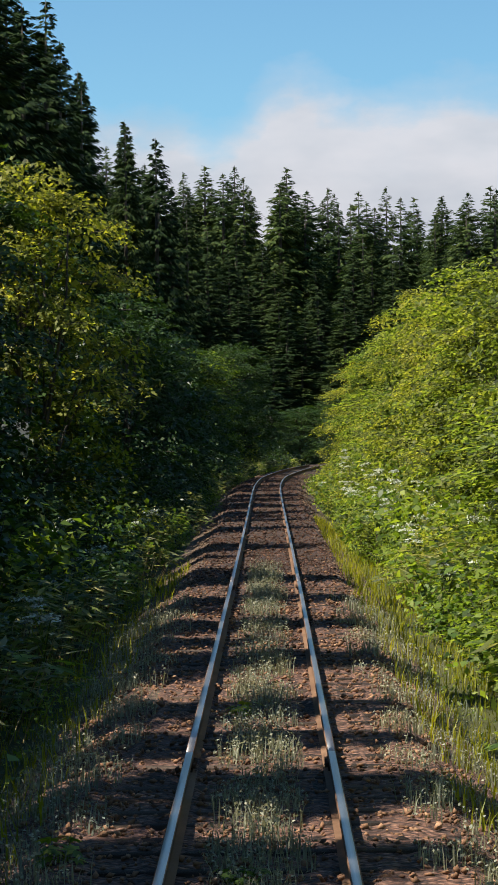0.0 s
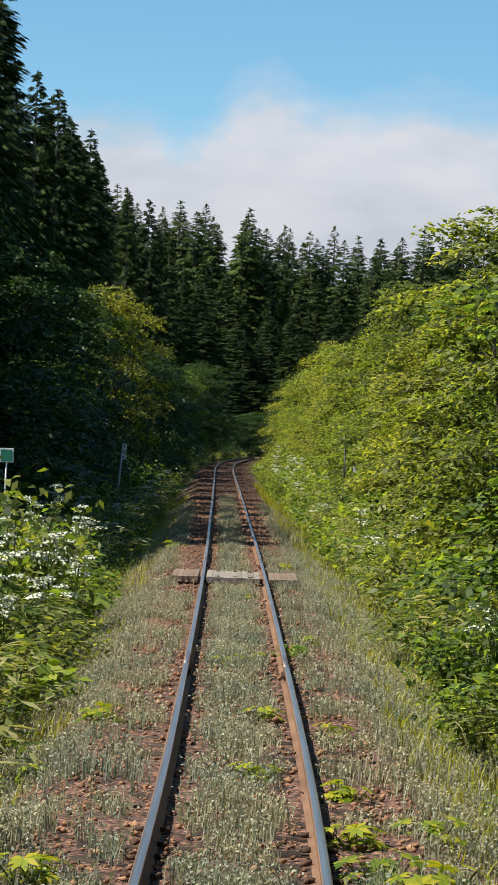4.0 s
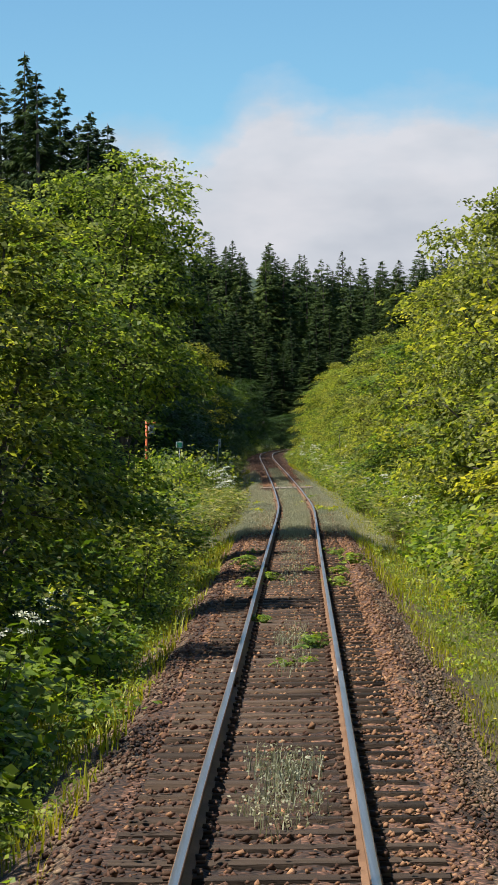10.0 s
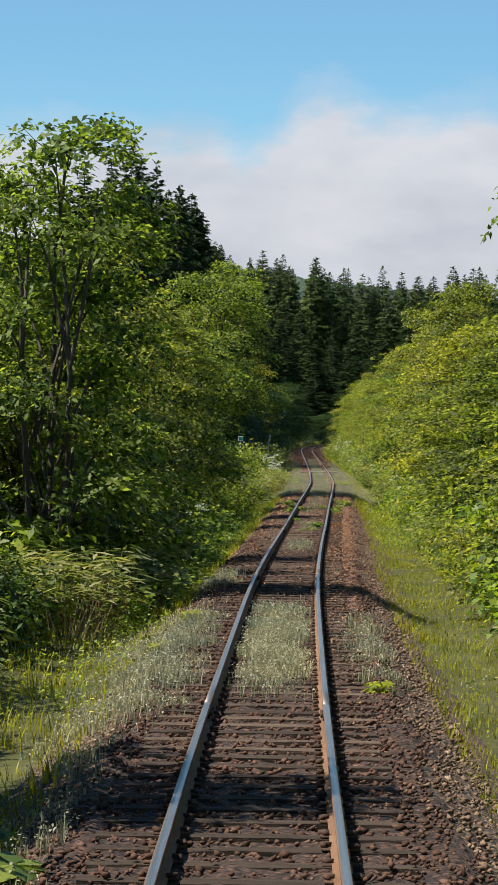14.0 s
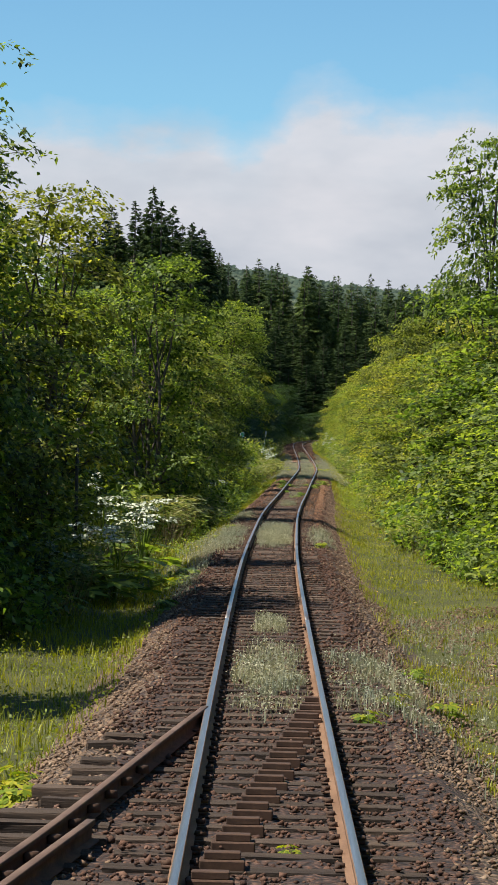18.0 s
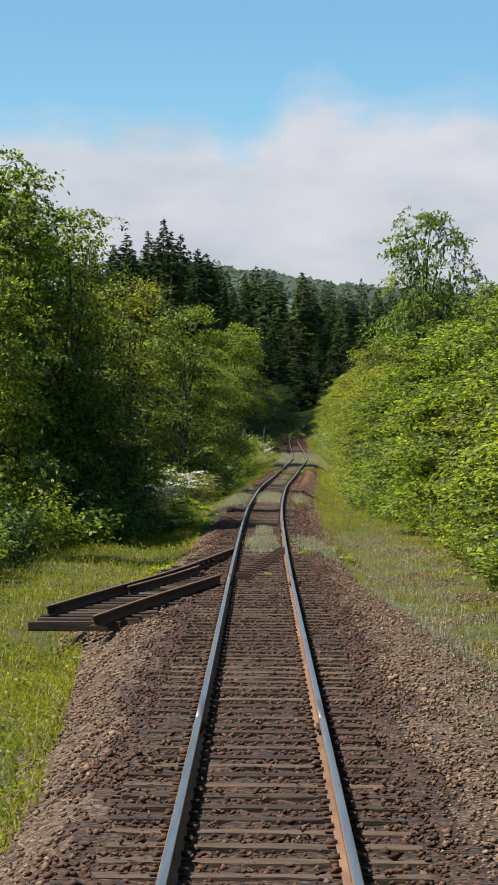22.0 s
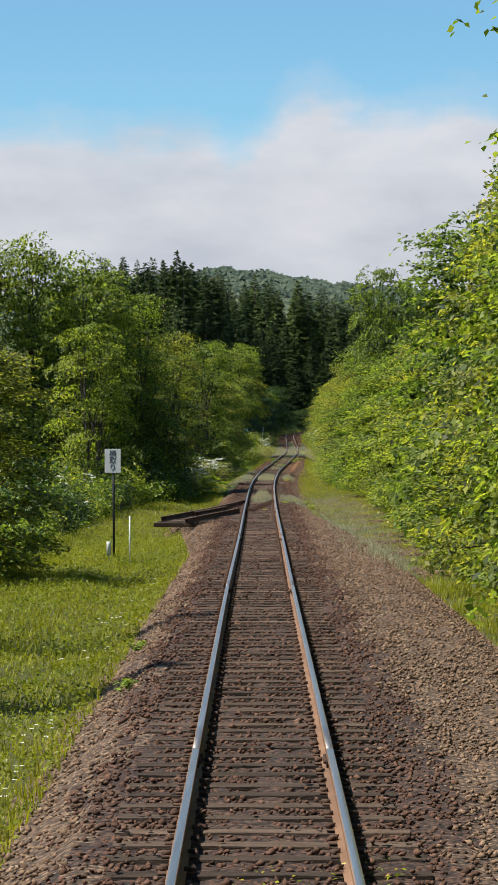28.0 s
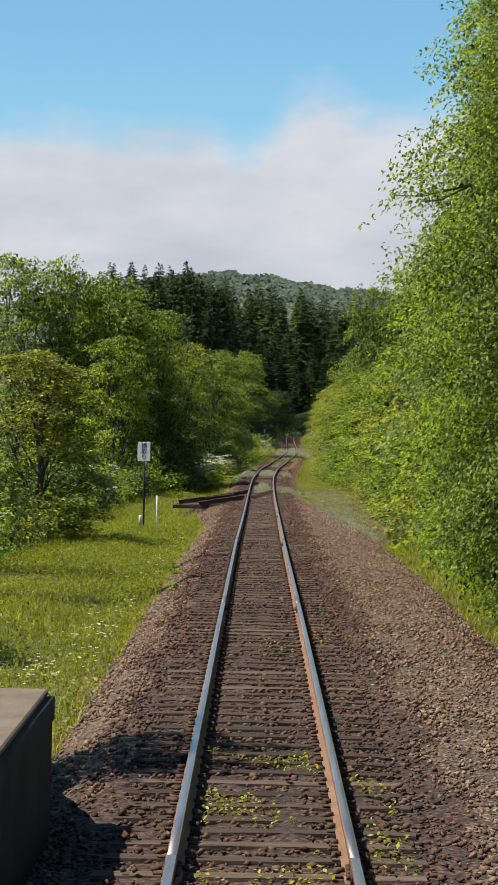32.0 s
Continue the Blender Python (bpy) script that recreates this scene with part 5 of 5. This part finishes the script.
for x0, y0, gap in ((-17.5, 10, 7.0), (-13.6, 40, 6.0)):
    for y in np.arange(y0, 270, gap):
        CONIFERS.put(seat(x0 + rng.normal(0, 0.8), float(y), rng.uniform(1.15, 1.45), rng.uniform(0.78, 0.9)))
for y0, hh, gap in ((312, 18.5, 3.4), (330, 20.5, 3.2), (350, 21.5, 3.4), (372, 22.5, 4.2)):
    for x in np.arange(-48, 68, gap):
        x = float(x) + rng.normal(0, 0.9)
        yy_ = y0 + rng.normal(0, 4) + 0.10 * abs(x - 5)
        hi = hh * (1.0 - 0.0016 * max(0, x - 8)) * rng.choice((0.88, 0.92, 0.96, 1.0, 1.03))
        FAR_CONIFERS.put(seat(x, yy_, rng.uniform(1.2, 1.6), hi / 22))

# ---- undergrowth along both sides ----
FRONT_R = stretch_of([(-320, 4.7), (-262, 4.5), (-235, 4.3), (-200, 4.9), (-165, 4.9), (-155, 4.0), (-140, 3.5), (-110, 3.3), (-85, 3.0), (-60, 2.9), (-25, 2.55), (5, 2.75), (40, 2.6), (120, 2.2), (180, 2.2)])
FRONT_L = stretch_of([(-320, 7.0), (-262, 6.4), (-240, 5.8), (-226, 6.2), (-200, 6.0), (-183, 5.2), (-175, 3.5), (-160, 3.2), (-152, 3.9), (-140, 3.7), (-132, 3.0), (-124, 2.6), (-100, 2.6), (-80, 2.6), (-60, 2.6), (-40, 2.4), (-30, 2.0), (-10, 2.4), (0, 2.7), (40, 2.5), (180, 2.2)])


def pick(side, y):
    """Which plant grows at the edge there."""
    p = rng.uniform()
    if side > 0:
        if y > 60:
            return "shrub" if p < 0.82 else "umbel"
        if y > -20:
            return "umbel" if p < 0.13 else "bamboo" if p < 0.36 else "shrub"
        if y > -65:
            return "umbel" if p < 0.1 else "bamboo" if p < 0.26 else "shrub"
        return "bamboo" if p < 0.08 and y < -90 else "shrub"
    if y > 20:
        return "umbel" if p < 0.12 else "bamboo" if p < 0.4 else "shrub"
    if y > -22:
        return "umbel" if p < 0.36 else "bamboo" if p < 0.5 else "shrub"
    if y > -60:
        return "bamboo" if p < 0.4 else "shrub"
    if -172 < y < -118:
        return "umbel" if p < 0.3 else "bamboo" if p < 0.58 else "shrub"
    return "shrub" if p < 0.92 else "umbel"


for side, front in ((1, FRONT_R), (-1, FRONT_L)):
    for row, (gap, step, tall) in enumerate(((0.55, 1.15, 0.72), (1.5, 1.45, 1.05), (2.7, 2.3, 1.45))):
        y = -312.0 if side > 0 else -300.0
        while y < 185:
            y += step * rng.uniform(0.75, 1.3)
            u = float(front(y)) + gap + rng.normal(0, 0.22)
            x = float(line_x(y)) + side * u
            what = pick(side, y) if row < 2 else "shrub"
            s = tall * rng.uniform(0.8, 1.2) * (0.75 if side < 0 and -75 < y < 8 else 1.0)
            if what == "umbel":
                UMBELS.put(seat(x, y, rng.uniform(0.9, 1.25), rng.uniform(0.8, 1.05) * (0.85 if row == 0 else 1.1)))
            elif what == "bamboo":
                BAMBOO.put(seat(x, y, rng.uniform(0.95, 1.3), rng.uniform(0.75, 1.05)))
            else:
                # half of these bank shrubs carry the shade in their colour
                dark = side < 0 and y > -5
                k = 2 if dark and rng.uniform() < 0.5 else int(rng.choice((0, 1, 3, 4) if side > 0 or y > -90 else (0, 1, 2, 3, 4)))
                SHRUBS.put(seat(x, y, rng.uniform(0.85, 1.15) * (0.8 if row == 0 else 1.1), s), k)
for x, y, k, sh_ in ((-4.2, -30, 0, 1.35), (-3.9, -26, 3, 1.4), (-3.6, -22, 0, 1.3), (-3.3, -18, 3, 1.15), (-4.7, -23, 0, 1.6), (-5.0, -17, 0, 1.6), (-4.4, -14, 3, 1.35), (-5.4, -12.5, 0, 1.7), (-5.9, -15, 3, 1.7), (-6.6, -19, 0, 1.7)):
    SHRUBS.put(seat(x, y, 1.25, (1.75 + 0.15 * sh_ - gz(x, y)) / 1.8), k)
for x, y in ((-2.6, -20), (-2.9, -24), (-2.4, -16.5), (-3.2, -21), (-2.8, -18), (-2.7, -27), (-3.5, -16)):
    UMBELS.put(seat(x, y, 1.2, 1.0))
for x, y in ((-3.6, -164.5), (-3.9, -166), (-4.2, -163.6), (-3.3, -162.8), (-4.4, -165.6)):
    UMBELS.put(seat(x, y, 1.7, 1.1))
for x, y in ((-3.9, -133), (-4.2, -135), (-4.5, -136.5), (-3.8, -131), (-4.3, -138), (-4.6, -134)):
    BAMBOO.put(seat(x, y, 1.35, 1.05))
# low bright herbs at the foot of the left bank
for y in np.arange(-137, -80, 2.1):
    yj = float(y) + rng.normal(0, 0.6)
    SHRUBS.put(seat(float(line_x(yj)) - rng.uniform(1.9, 2.6), yj, rng.uniform(0.5, 0.75), rng.uniform(0.35, 0.55)), int(rng.choice((1, 4))))


# ---- grasses and weeds ----
def scatter(n, y0, y1, u0, u1):
    y = rng.uniform(y0, y1, n)
    lo = u0(y) if callable(u0) else np.full(n, float(u0))
    hi = u1(y) if callable(u1) else np.full(n, float(u1))
    return lo + (hi - lo) * rng.uniform(size=n), y


def surf_z(u, y):
    return np.maximum(ground_z(line_x(y) + u, y), np.where((u > -BED_L(y) - 0.45) & (u < BED_R(y) + 0.45), bed_z(u, y), -99.0))


def patchy(u, y, size, keep):
    """Keeps growth in clumps."""
    u, y = u + 0.35 * np.sin(y * 0.23 + u), y + 1.7 * np.sin(u * 1.3 + y * 0.11)
    f = 0.55 * np.sin(u * 5.3 / size - y * 1.9 / size) + np.sin(u * 2.1 / size + 3.1 * np.sin(y * 0.41 / size)) + np.sin(y * 1.3 / size + 2.0 * np.sin(u * 0.9 / size)) + 0.7 * np.sin(y * 3.7 / size + u * 2.9 / size)
    return f > keep


def grass(name, label, areas, mat, hmin, hmax, width, lean=0.35, category="grass"):
    g_ = Geo()
    for n, y0, y1, u0, u1, keep in areas:
        u, y = scatter(n, y0, y1, u0, u1)
        ok = patchy(u, y, 1.0, keep)
        u, y = u[ok], y[ok]
        base = np.stack([line_x(y) + u, y, surf_z(u, y) - 0.03], 1)
        big = 0.75 + 0.25 * np.sin(u * 1.7 + y * 0.8) * np.cos(y * 0.37)
        blade_geo(g_, base, rng.uniform(hmin, hmax, len(y)) * big, width * rng.uniform(0.7, 1.3, len(y)), rng.uniform(0.05, lean, len(y)))
    return tagged(part(name, g_.mesh(name, mat)), label, category, kind="stuff")


edge_l, edge_r = (lambda y: -FRONT_L(y) - 0.9), (lambda y: FRONT_R(y) + 0.9)
bed_l, bed_r = (lambda y: -BED_L(y) + 0.12), (lambda y: BED_R(y) - 0.12)
grass("meadow_grass", "tall yellow-green meadow grass beside the ballast", [(85000, -316, -214, edge_l, bed_l, -3), (20000, -214, -160, edge_l, bed_l, -3), (3000, -205, -165, bed_r, edge_r, 0.4), (6000, -165, -85, bed_r, edge_r, 0.2), (17000, -320, -240, lambda y: BED_R(y) - 0.15, edge_r, -2.2)], MAT_GRASS, 0.08, 0.30, 0.013, 0.95)
grass("short_grass", "short patchy yellow-green grass on the verge", [(14000, -240, -205, lambda y: BED_R(y) + 0.2, edge_r, 0.1), (26000, -205, -165, bed_r, edge_r, -0.6), (30000, -165, -85, lambda y: BED_R(y) - 0.1, edge_r, -1.2), (9000, -320, -240, lambda y: BED_R(y) - 0.2, lambda y: BED_R(y) + 0.8, -3)], MAT_GRASS, 0.05, 0.2, 0.011, 0.9)
grass("verge_grass", "rough green grass along the shaded edge of the track", [(15000, -160, -60, edge_l, bed_l, -1.2), (9000, -85, -20, bed_r, edge_r, -1.5), (9000, -60, 60, edge_l, bed_l, -1.5), (12000, -20, 90, bed_r, edge_r, -1.5)], MAT_GRASS, 0.12, 0.42, 0.016, 0.8)
tuft_areas = [(9500, -63, -9.2, -0.42, 0.42, -1.6), (5500, -6, 55, -0.36, 0.36, -1.0), (17000, -60, -9, -2.8, -1.0, -1.6), (4500, -60, -12, -1.1, -0.66, 0.3), (19000, -60, 5, 0.95, 2.8, -1.6), (4500, -60, 5, 0.66, 1.0, 0.3), (6000, 0, 45, 1.0, 2.4, -0.1), (6500, -6, 45, -2.4, -1.0, -0.2),
              (4200, -149.5, -137.5, -0.47, 0.45, -2.2), (4500, -153, -138, -2.5, -0.75, -1.3), (1100, -149, -139, 0.75, 1.6, 0.3), (500, -130, -126, -1.7, -0.8, -1.0), (1400, -189.5, -183, -0.4, 0.45, -1.0), (900, -190, -183, 0.7, 1.9, -1.0), (350, -179.5, -177, -0.2, 0.3, -2),
              (300, -114, -110.5, -0.3, 0.35, -2), (900, -170, -150, -2.0, -1.2, -0.3), (2600, -235, -200, 2.1, 4.2, 0.1), (3200, -207, -168, 1.8, 4.4, -0.2), (700, -240, -225, 2.6, 3.9, 0.4), (250, -101, -95, -0.2, 0.3, 0.0), (500, -84, -66, -0.3, 0.3, 0.2)]
weed, heads = Geo(), Geo()
for n, y0, y1, u0, u1, keep in tuft_areas:
    u, y = scatter(n * 3, y0, y1, u0, u1)
    fray = min(1.2, 0.16 * (y1 - y0))
    y = y + rng.normal(0, 1, len(y)) * fray * np.abs(2 * (y - y0) / (y1 - y0) - 1)
    side_ = np.abs(2 * (u - u0) / (u1 - u0) - 1)
    ok = (side_ < 0.72 + 0.28 * np.sin(y * 2.3 + 5 * u0) + 0.18 * rng.normal(size=len(y))) & patchy(u, y, 0.45, keep) & (np.abs(np.abs(u) - GAUGE) > 0.09)
    u, y = u[ok], y[ok]
    m = len(y)
    base = np.stack([line_x(y) + u, y, surf_z(u, y) - 0.02], 1)
    h = rng.uniform(0.10, 0.27, m) * (0.75 + 0.25 * np.sin(u * 3.0 + y * 1.4))
    blade_geo(weed, base, h, rng.uniform(0.006, 0.013, m), rng.uniform(0.05, 0.5, m))
    top_ = base + np.stack([rng.normal(0, 0.03, m), rng.normal(0, 0.03, m), h * rng.uniform(0.6, 1.05, m)], 1)
    leaf_geo(heads, top_, np.array([0, 0, 0.8]) + rng.normal(0, 0.7, (m, 3)), rng.uniform(0.02, 0.042, m), rng.uniform(0.014, 0.026, m), 0.2)
pw = part("pale_weeds", weed.mesh("pale_weeds", MAT_PALE))
tagged(pw, "pale grey-green fine weeds overgrowing the track", "weeds", kind="stuff")
ph = part("weed_heads", heads.mesh("weed_heads", MAT_PALE))
tagged(ph, "tiny pale seed heads of the weeds on the track", "weeds", kind="stuff")


# broad small leaves of the herbs in the meadow
def herbs(name, label, areas, mat, lo, hi):
    g_ = Geo()
    for n, y0, y1, u0, u1, keep, top_h in areas:
        u, y = scatter(n, y0, y1, u0, u1)
        ok = patchy(u, y, 0.7, keep)
        u, y = u[ok], y[ok]
        m = len(y)
        lump = 0.45 + 0.55 * np.abs(np.sin(u * 1.9 + 0.7 * np.sin(y)) * np.cos(y * 0.83 + u))
        p = np.stack([line_x(y) + u, y, surf_z(u, y) + rng.uniform(0.02, top_h, m) * lump], 1)
        leaf_geo(g_, p, np.array([0, 0, 0.8]) + rng.normal(0, 0.45, (m, 3)), rng.uniform(lo, hi, m), rng.uniform(lo, hi, m) * 0.55, 0.15, 0.15)
    return tagged(part(name, g_.mesh(name, mat)), label, "herbs", kind="stuff")


herbs("meadow_herbs", "small-leaved yellow-green herbs thick in the meadow", [(75000, -312, -214, edge_l, bed_l, -2.0, 0.34), (9000, -214, -176, edge_l, bed_l, -0.8, 0.3), (9000, -316, -240, lambda y: BED_R(y) + 0.2, edge_r, -1.0, 0.35), (9000, -215, -90, lambda y: BED_R(y) + 0.2, edge_r, -0.3, 0.22), (500, -205, -199, -2.75, -2.3, -3, 0.12)], MAT_GRASS, 0.035, 0.08)
herbs("track_weeds", "sprigs of small yellow-green leaves between the rails", [(1500, -307.5, -298.5, -0.46, 0.46, 0.4, 0.12), (260, -306, -300, 0.7, 1.0, 0.2, 0.1), (160, -288, -285, -0.2, 0.9, 0.2, 0.1)], MAT_YELLOWLEAF, 0.025, 0.055)
herbs("verge_herbs", "leafy green herbs on the edge of the ballast", [(12000, -150, -62, edge_l, lambda y: -BED_L(y) - 0.05, -0.6, 0.4), (6000, -100, -62, lambda y: BED_R(y) + 0.2, edge_r, -0.5, 0.4), (5000, -60, 40, edge_l, lambda y: -BED_L(y) - 0.4, -0.3, 0.35), (5000, -60, 40, lambda y: BED_R(y) + 0.4, edge_r, -0.3, 0.35)], MAT_HERB, 0.04, 0.10)


def flowers(name, label, areas, mat, size, hmin, hmax):
    g_ = Geo()
    for n, y0, y1, u0, u1, keep in areas:
        u, y = scatter(n, y0, y1, u0, u1)
        ok = patchy(u, y, 1.2, keep)
        u, y = u[ok], y[ok]
        m = len(y)
        c = np.stack([line_x(y) + u, y, surf_z(u, y) + rng.uniform(hmin, hmax, m)], 1)
        for k in range(5):
            a = k * 1.257 + rng.uniform(0, 1, m)
            al = np.stack([np.cos(a), np.sin(a), np.full(m, 0.1)], 1)
            leaf_geo(g_, c, np.array([0, -0.3, 1.0]) + rng.normal(0, 0.2, (m, 3)), np.full(m, size), np.full(m, size * 0.7), 0.1, along=al)
    return tagged(part(name, g_.mesh(name, mat)), label, "flowers", kind="stuff")


grass("dry_straw", "dry straw and cut stalks lying on the verge", [(5000, -183, -167, 3.3, 5.4, -1.2), (2500, -222, -204, 3.2, 4.9, 0.2), (1500, -6, 16, 2.2, 3.4, 0.0)], MAT_DRY, 0.03, 0.09, 0.012, 3.0, "straw")
flowers("daisies", "white daisies at the edge of the meadow", [(520, -302, -275, lambda y: -BED_L(y) - 0.9, lambda y: -BED_L(y) - 0.05, 0.2), (260, -270, -238, lambda y: -BED_L(y) - 0.7, lambda y: -BED_L(y) - 0.1, 0.8), (90, -303, -300, -3.2, -1.6, -3)], MAT_WHITE_FLOWER, 0.028, 0.22, 0.42)
flowers("yellow_flowers", "small yellow flowers scattered in the grass", [(320, -200, -95, bed_r, edge_r, 0.3), (70, -175, -150, edge_l, bed_l, 0.3)], MAT_YELLOW_FLOWER, 0.022, 0.2, 0.4)

# single weeds beside and between the rails: u, y, size, variant
for u, y, s, k in ((-0.45, -93.3, 1.0, 1), (0.28, -98.0, 1.3, 1), (0.3, -96.6, 0.9, 2), (-0.05, -100.6, 0.8, 2), (0.2, -100.3, 0.8, 2), (-0.75, -84, 1.3, 1), (0.8, -84, 1.3, 1), (-0.8, -79, 1.2, 2), (0.85, -80, 1.2, 1), (-0.4, -82, 1.2, 1), (0.35, -79, 1.0, 2),
                   (-1.0, -76, 1.5, 1), (-1.6, -78, 1.4, 1), (1.2, -76, 1.6, 1), (0.9, -72, 1.3, 2), (-0.9, -71, 1.0, 2), (0.85, -40.5, 1.2, 0), (0.95, -41.8, 1.3, 0), (1.2, -42.5, 1.5, 0), (0.8, -38.0, 1.0, 0), (1.4, -39.5, 1.2, 0), (0.15, -37.0, 1.0, 0),
                   (0.30, -32.3, 1.0, 0), (0.9, -33.5, 0.9, 0), (0.7, -24.5, 1.2, 1), (-0.1, -26.0, 1.0, 0), (0.25, -25.4, 0.9, 0), (1.0, -22.5, 1.0, 0), (-1.3, -33.0, 1.2, 0), (-1.7, -36.0, 1.1, 0), (-1.2, -42.5, 1.3, 0), (-1.9, -40.0, 1.2, 0), (0.2, -13.0, 0.8, 0), (0.1, -11.5, 0.8, 0),
                   (-0.2, 4, 0.8, 1), (-1.4, 7, 1.3, 0), (-1.6, 9, 1.2, 0), (-1.3, 18, 1.0, 0), (-0.2, 27, 0.9, 0), (-0.1, 17, 0.8, 2), (1.05, -2.0, 0.9, 0), (0.13, -199.8, 0.55, 0), (1.35, -188.8, 0.9, 0), (1.0, -191, 0.9, 0), (-2.0, -196.5, 1.3, 0), (-2.2, -194.0, 1.2, 0), (-2.4, -198.0, 1.1, 0),
                   (1.9, -183, 1.2, 1), (2.1, -186.5, 1.3, 0), (-1.75, -172, 1.5, 1), (-1.8, -165, 1.5, 0), (-1.9, -160.5, 1.4, 1), (-1.55, -271, 0.9, 1), (-1.7, -264, 0.9, 1), (-1.3, -139, 1.0, 0), (-1.5, -144, 1.1, 0), (1.2, -150.5, 1.0, 0)):
    xw = float(line_x(y)) + u
    zz = float(surf_z(np.array([u]), np.array([y]))[0])
    m = Matrix.Translation((xw, y, zz - 0.02)) @ Euler((0, 0, rng.uniform(0, 6.28))).to_matrix().to_4x4() @ Matrix.Diagonal((s, s, s, 1))
    LOBED.put(m, k)

# dead sticks on the right bank
for x, y, turn, ln in ((2.4, -6, 20, 1.5), (2.7, -4.5, -35, 1.2), (2.5, -8, 60, 1.1), (3.0, -10, 10, 1.4)):
    g_ = Geo()
    tube_geo(g_, [(0, 0, 0.05), (ln * 0.4, 0, 0.35), (ln * 0.8, 0.1, 0.5), (ln, 0.15, 0.75)], [0.016, 0.013, 0.009, 0.004], 5)
    tube_geo(g_, [(ln * 0.4, 0, 0.35), (ln * 0.55, -0.2, 0.6), (ln * 0.6, -0.3, 0.8)], [0.01, 0.007, 0.003], 4)
    tagged(part("dead_branch", g_.mesh("dead_branch", MAT_DRY), at=pose(x, y, gz(x, y), 0, 0, turn)), "bare grey dead branch lying in the grass", "branch")

# ---- sleepers, one by one ----
for k, y in enumerate(NEAR_SLEEPERS):
    part("sleeper", SLEEPERS[k % 8], track, at=pose(float(line_x(y)) + rng.normal(0, 0.02), float(y), float(line_z(y)) - 0.155, 0, 0, rng.normal(0, 0.7) + (180 if k % 3 else 0)))

for kind_ in (TREES, BACK, CONIFERS, FAR_CONIFERS, SHRUBS, BAMBOO, UMBELS, LOBED):
    kind_.settle()
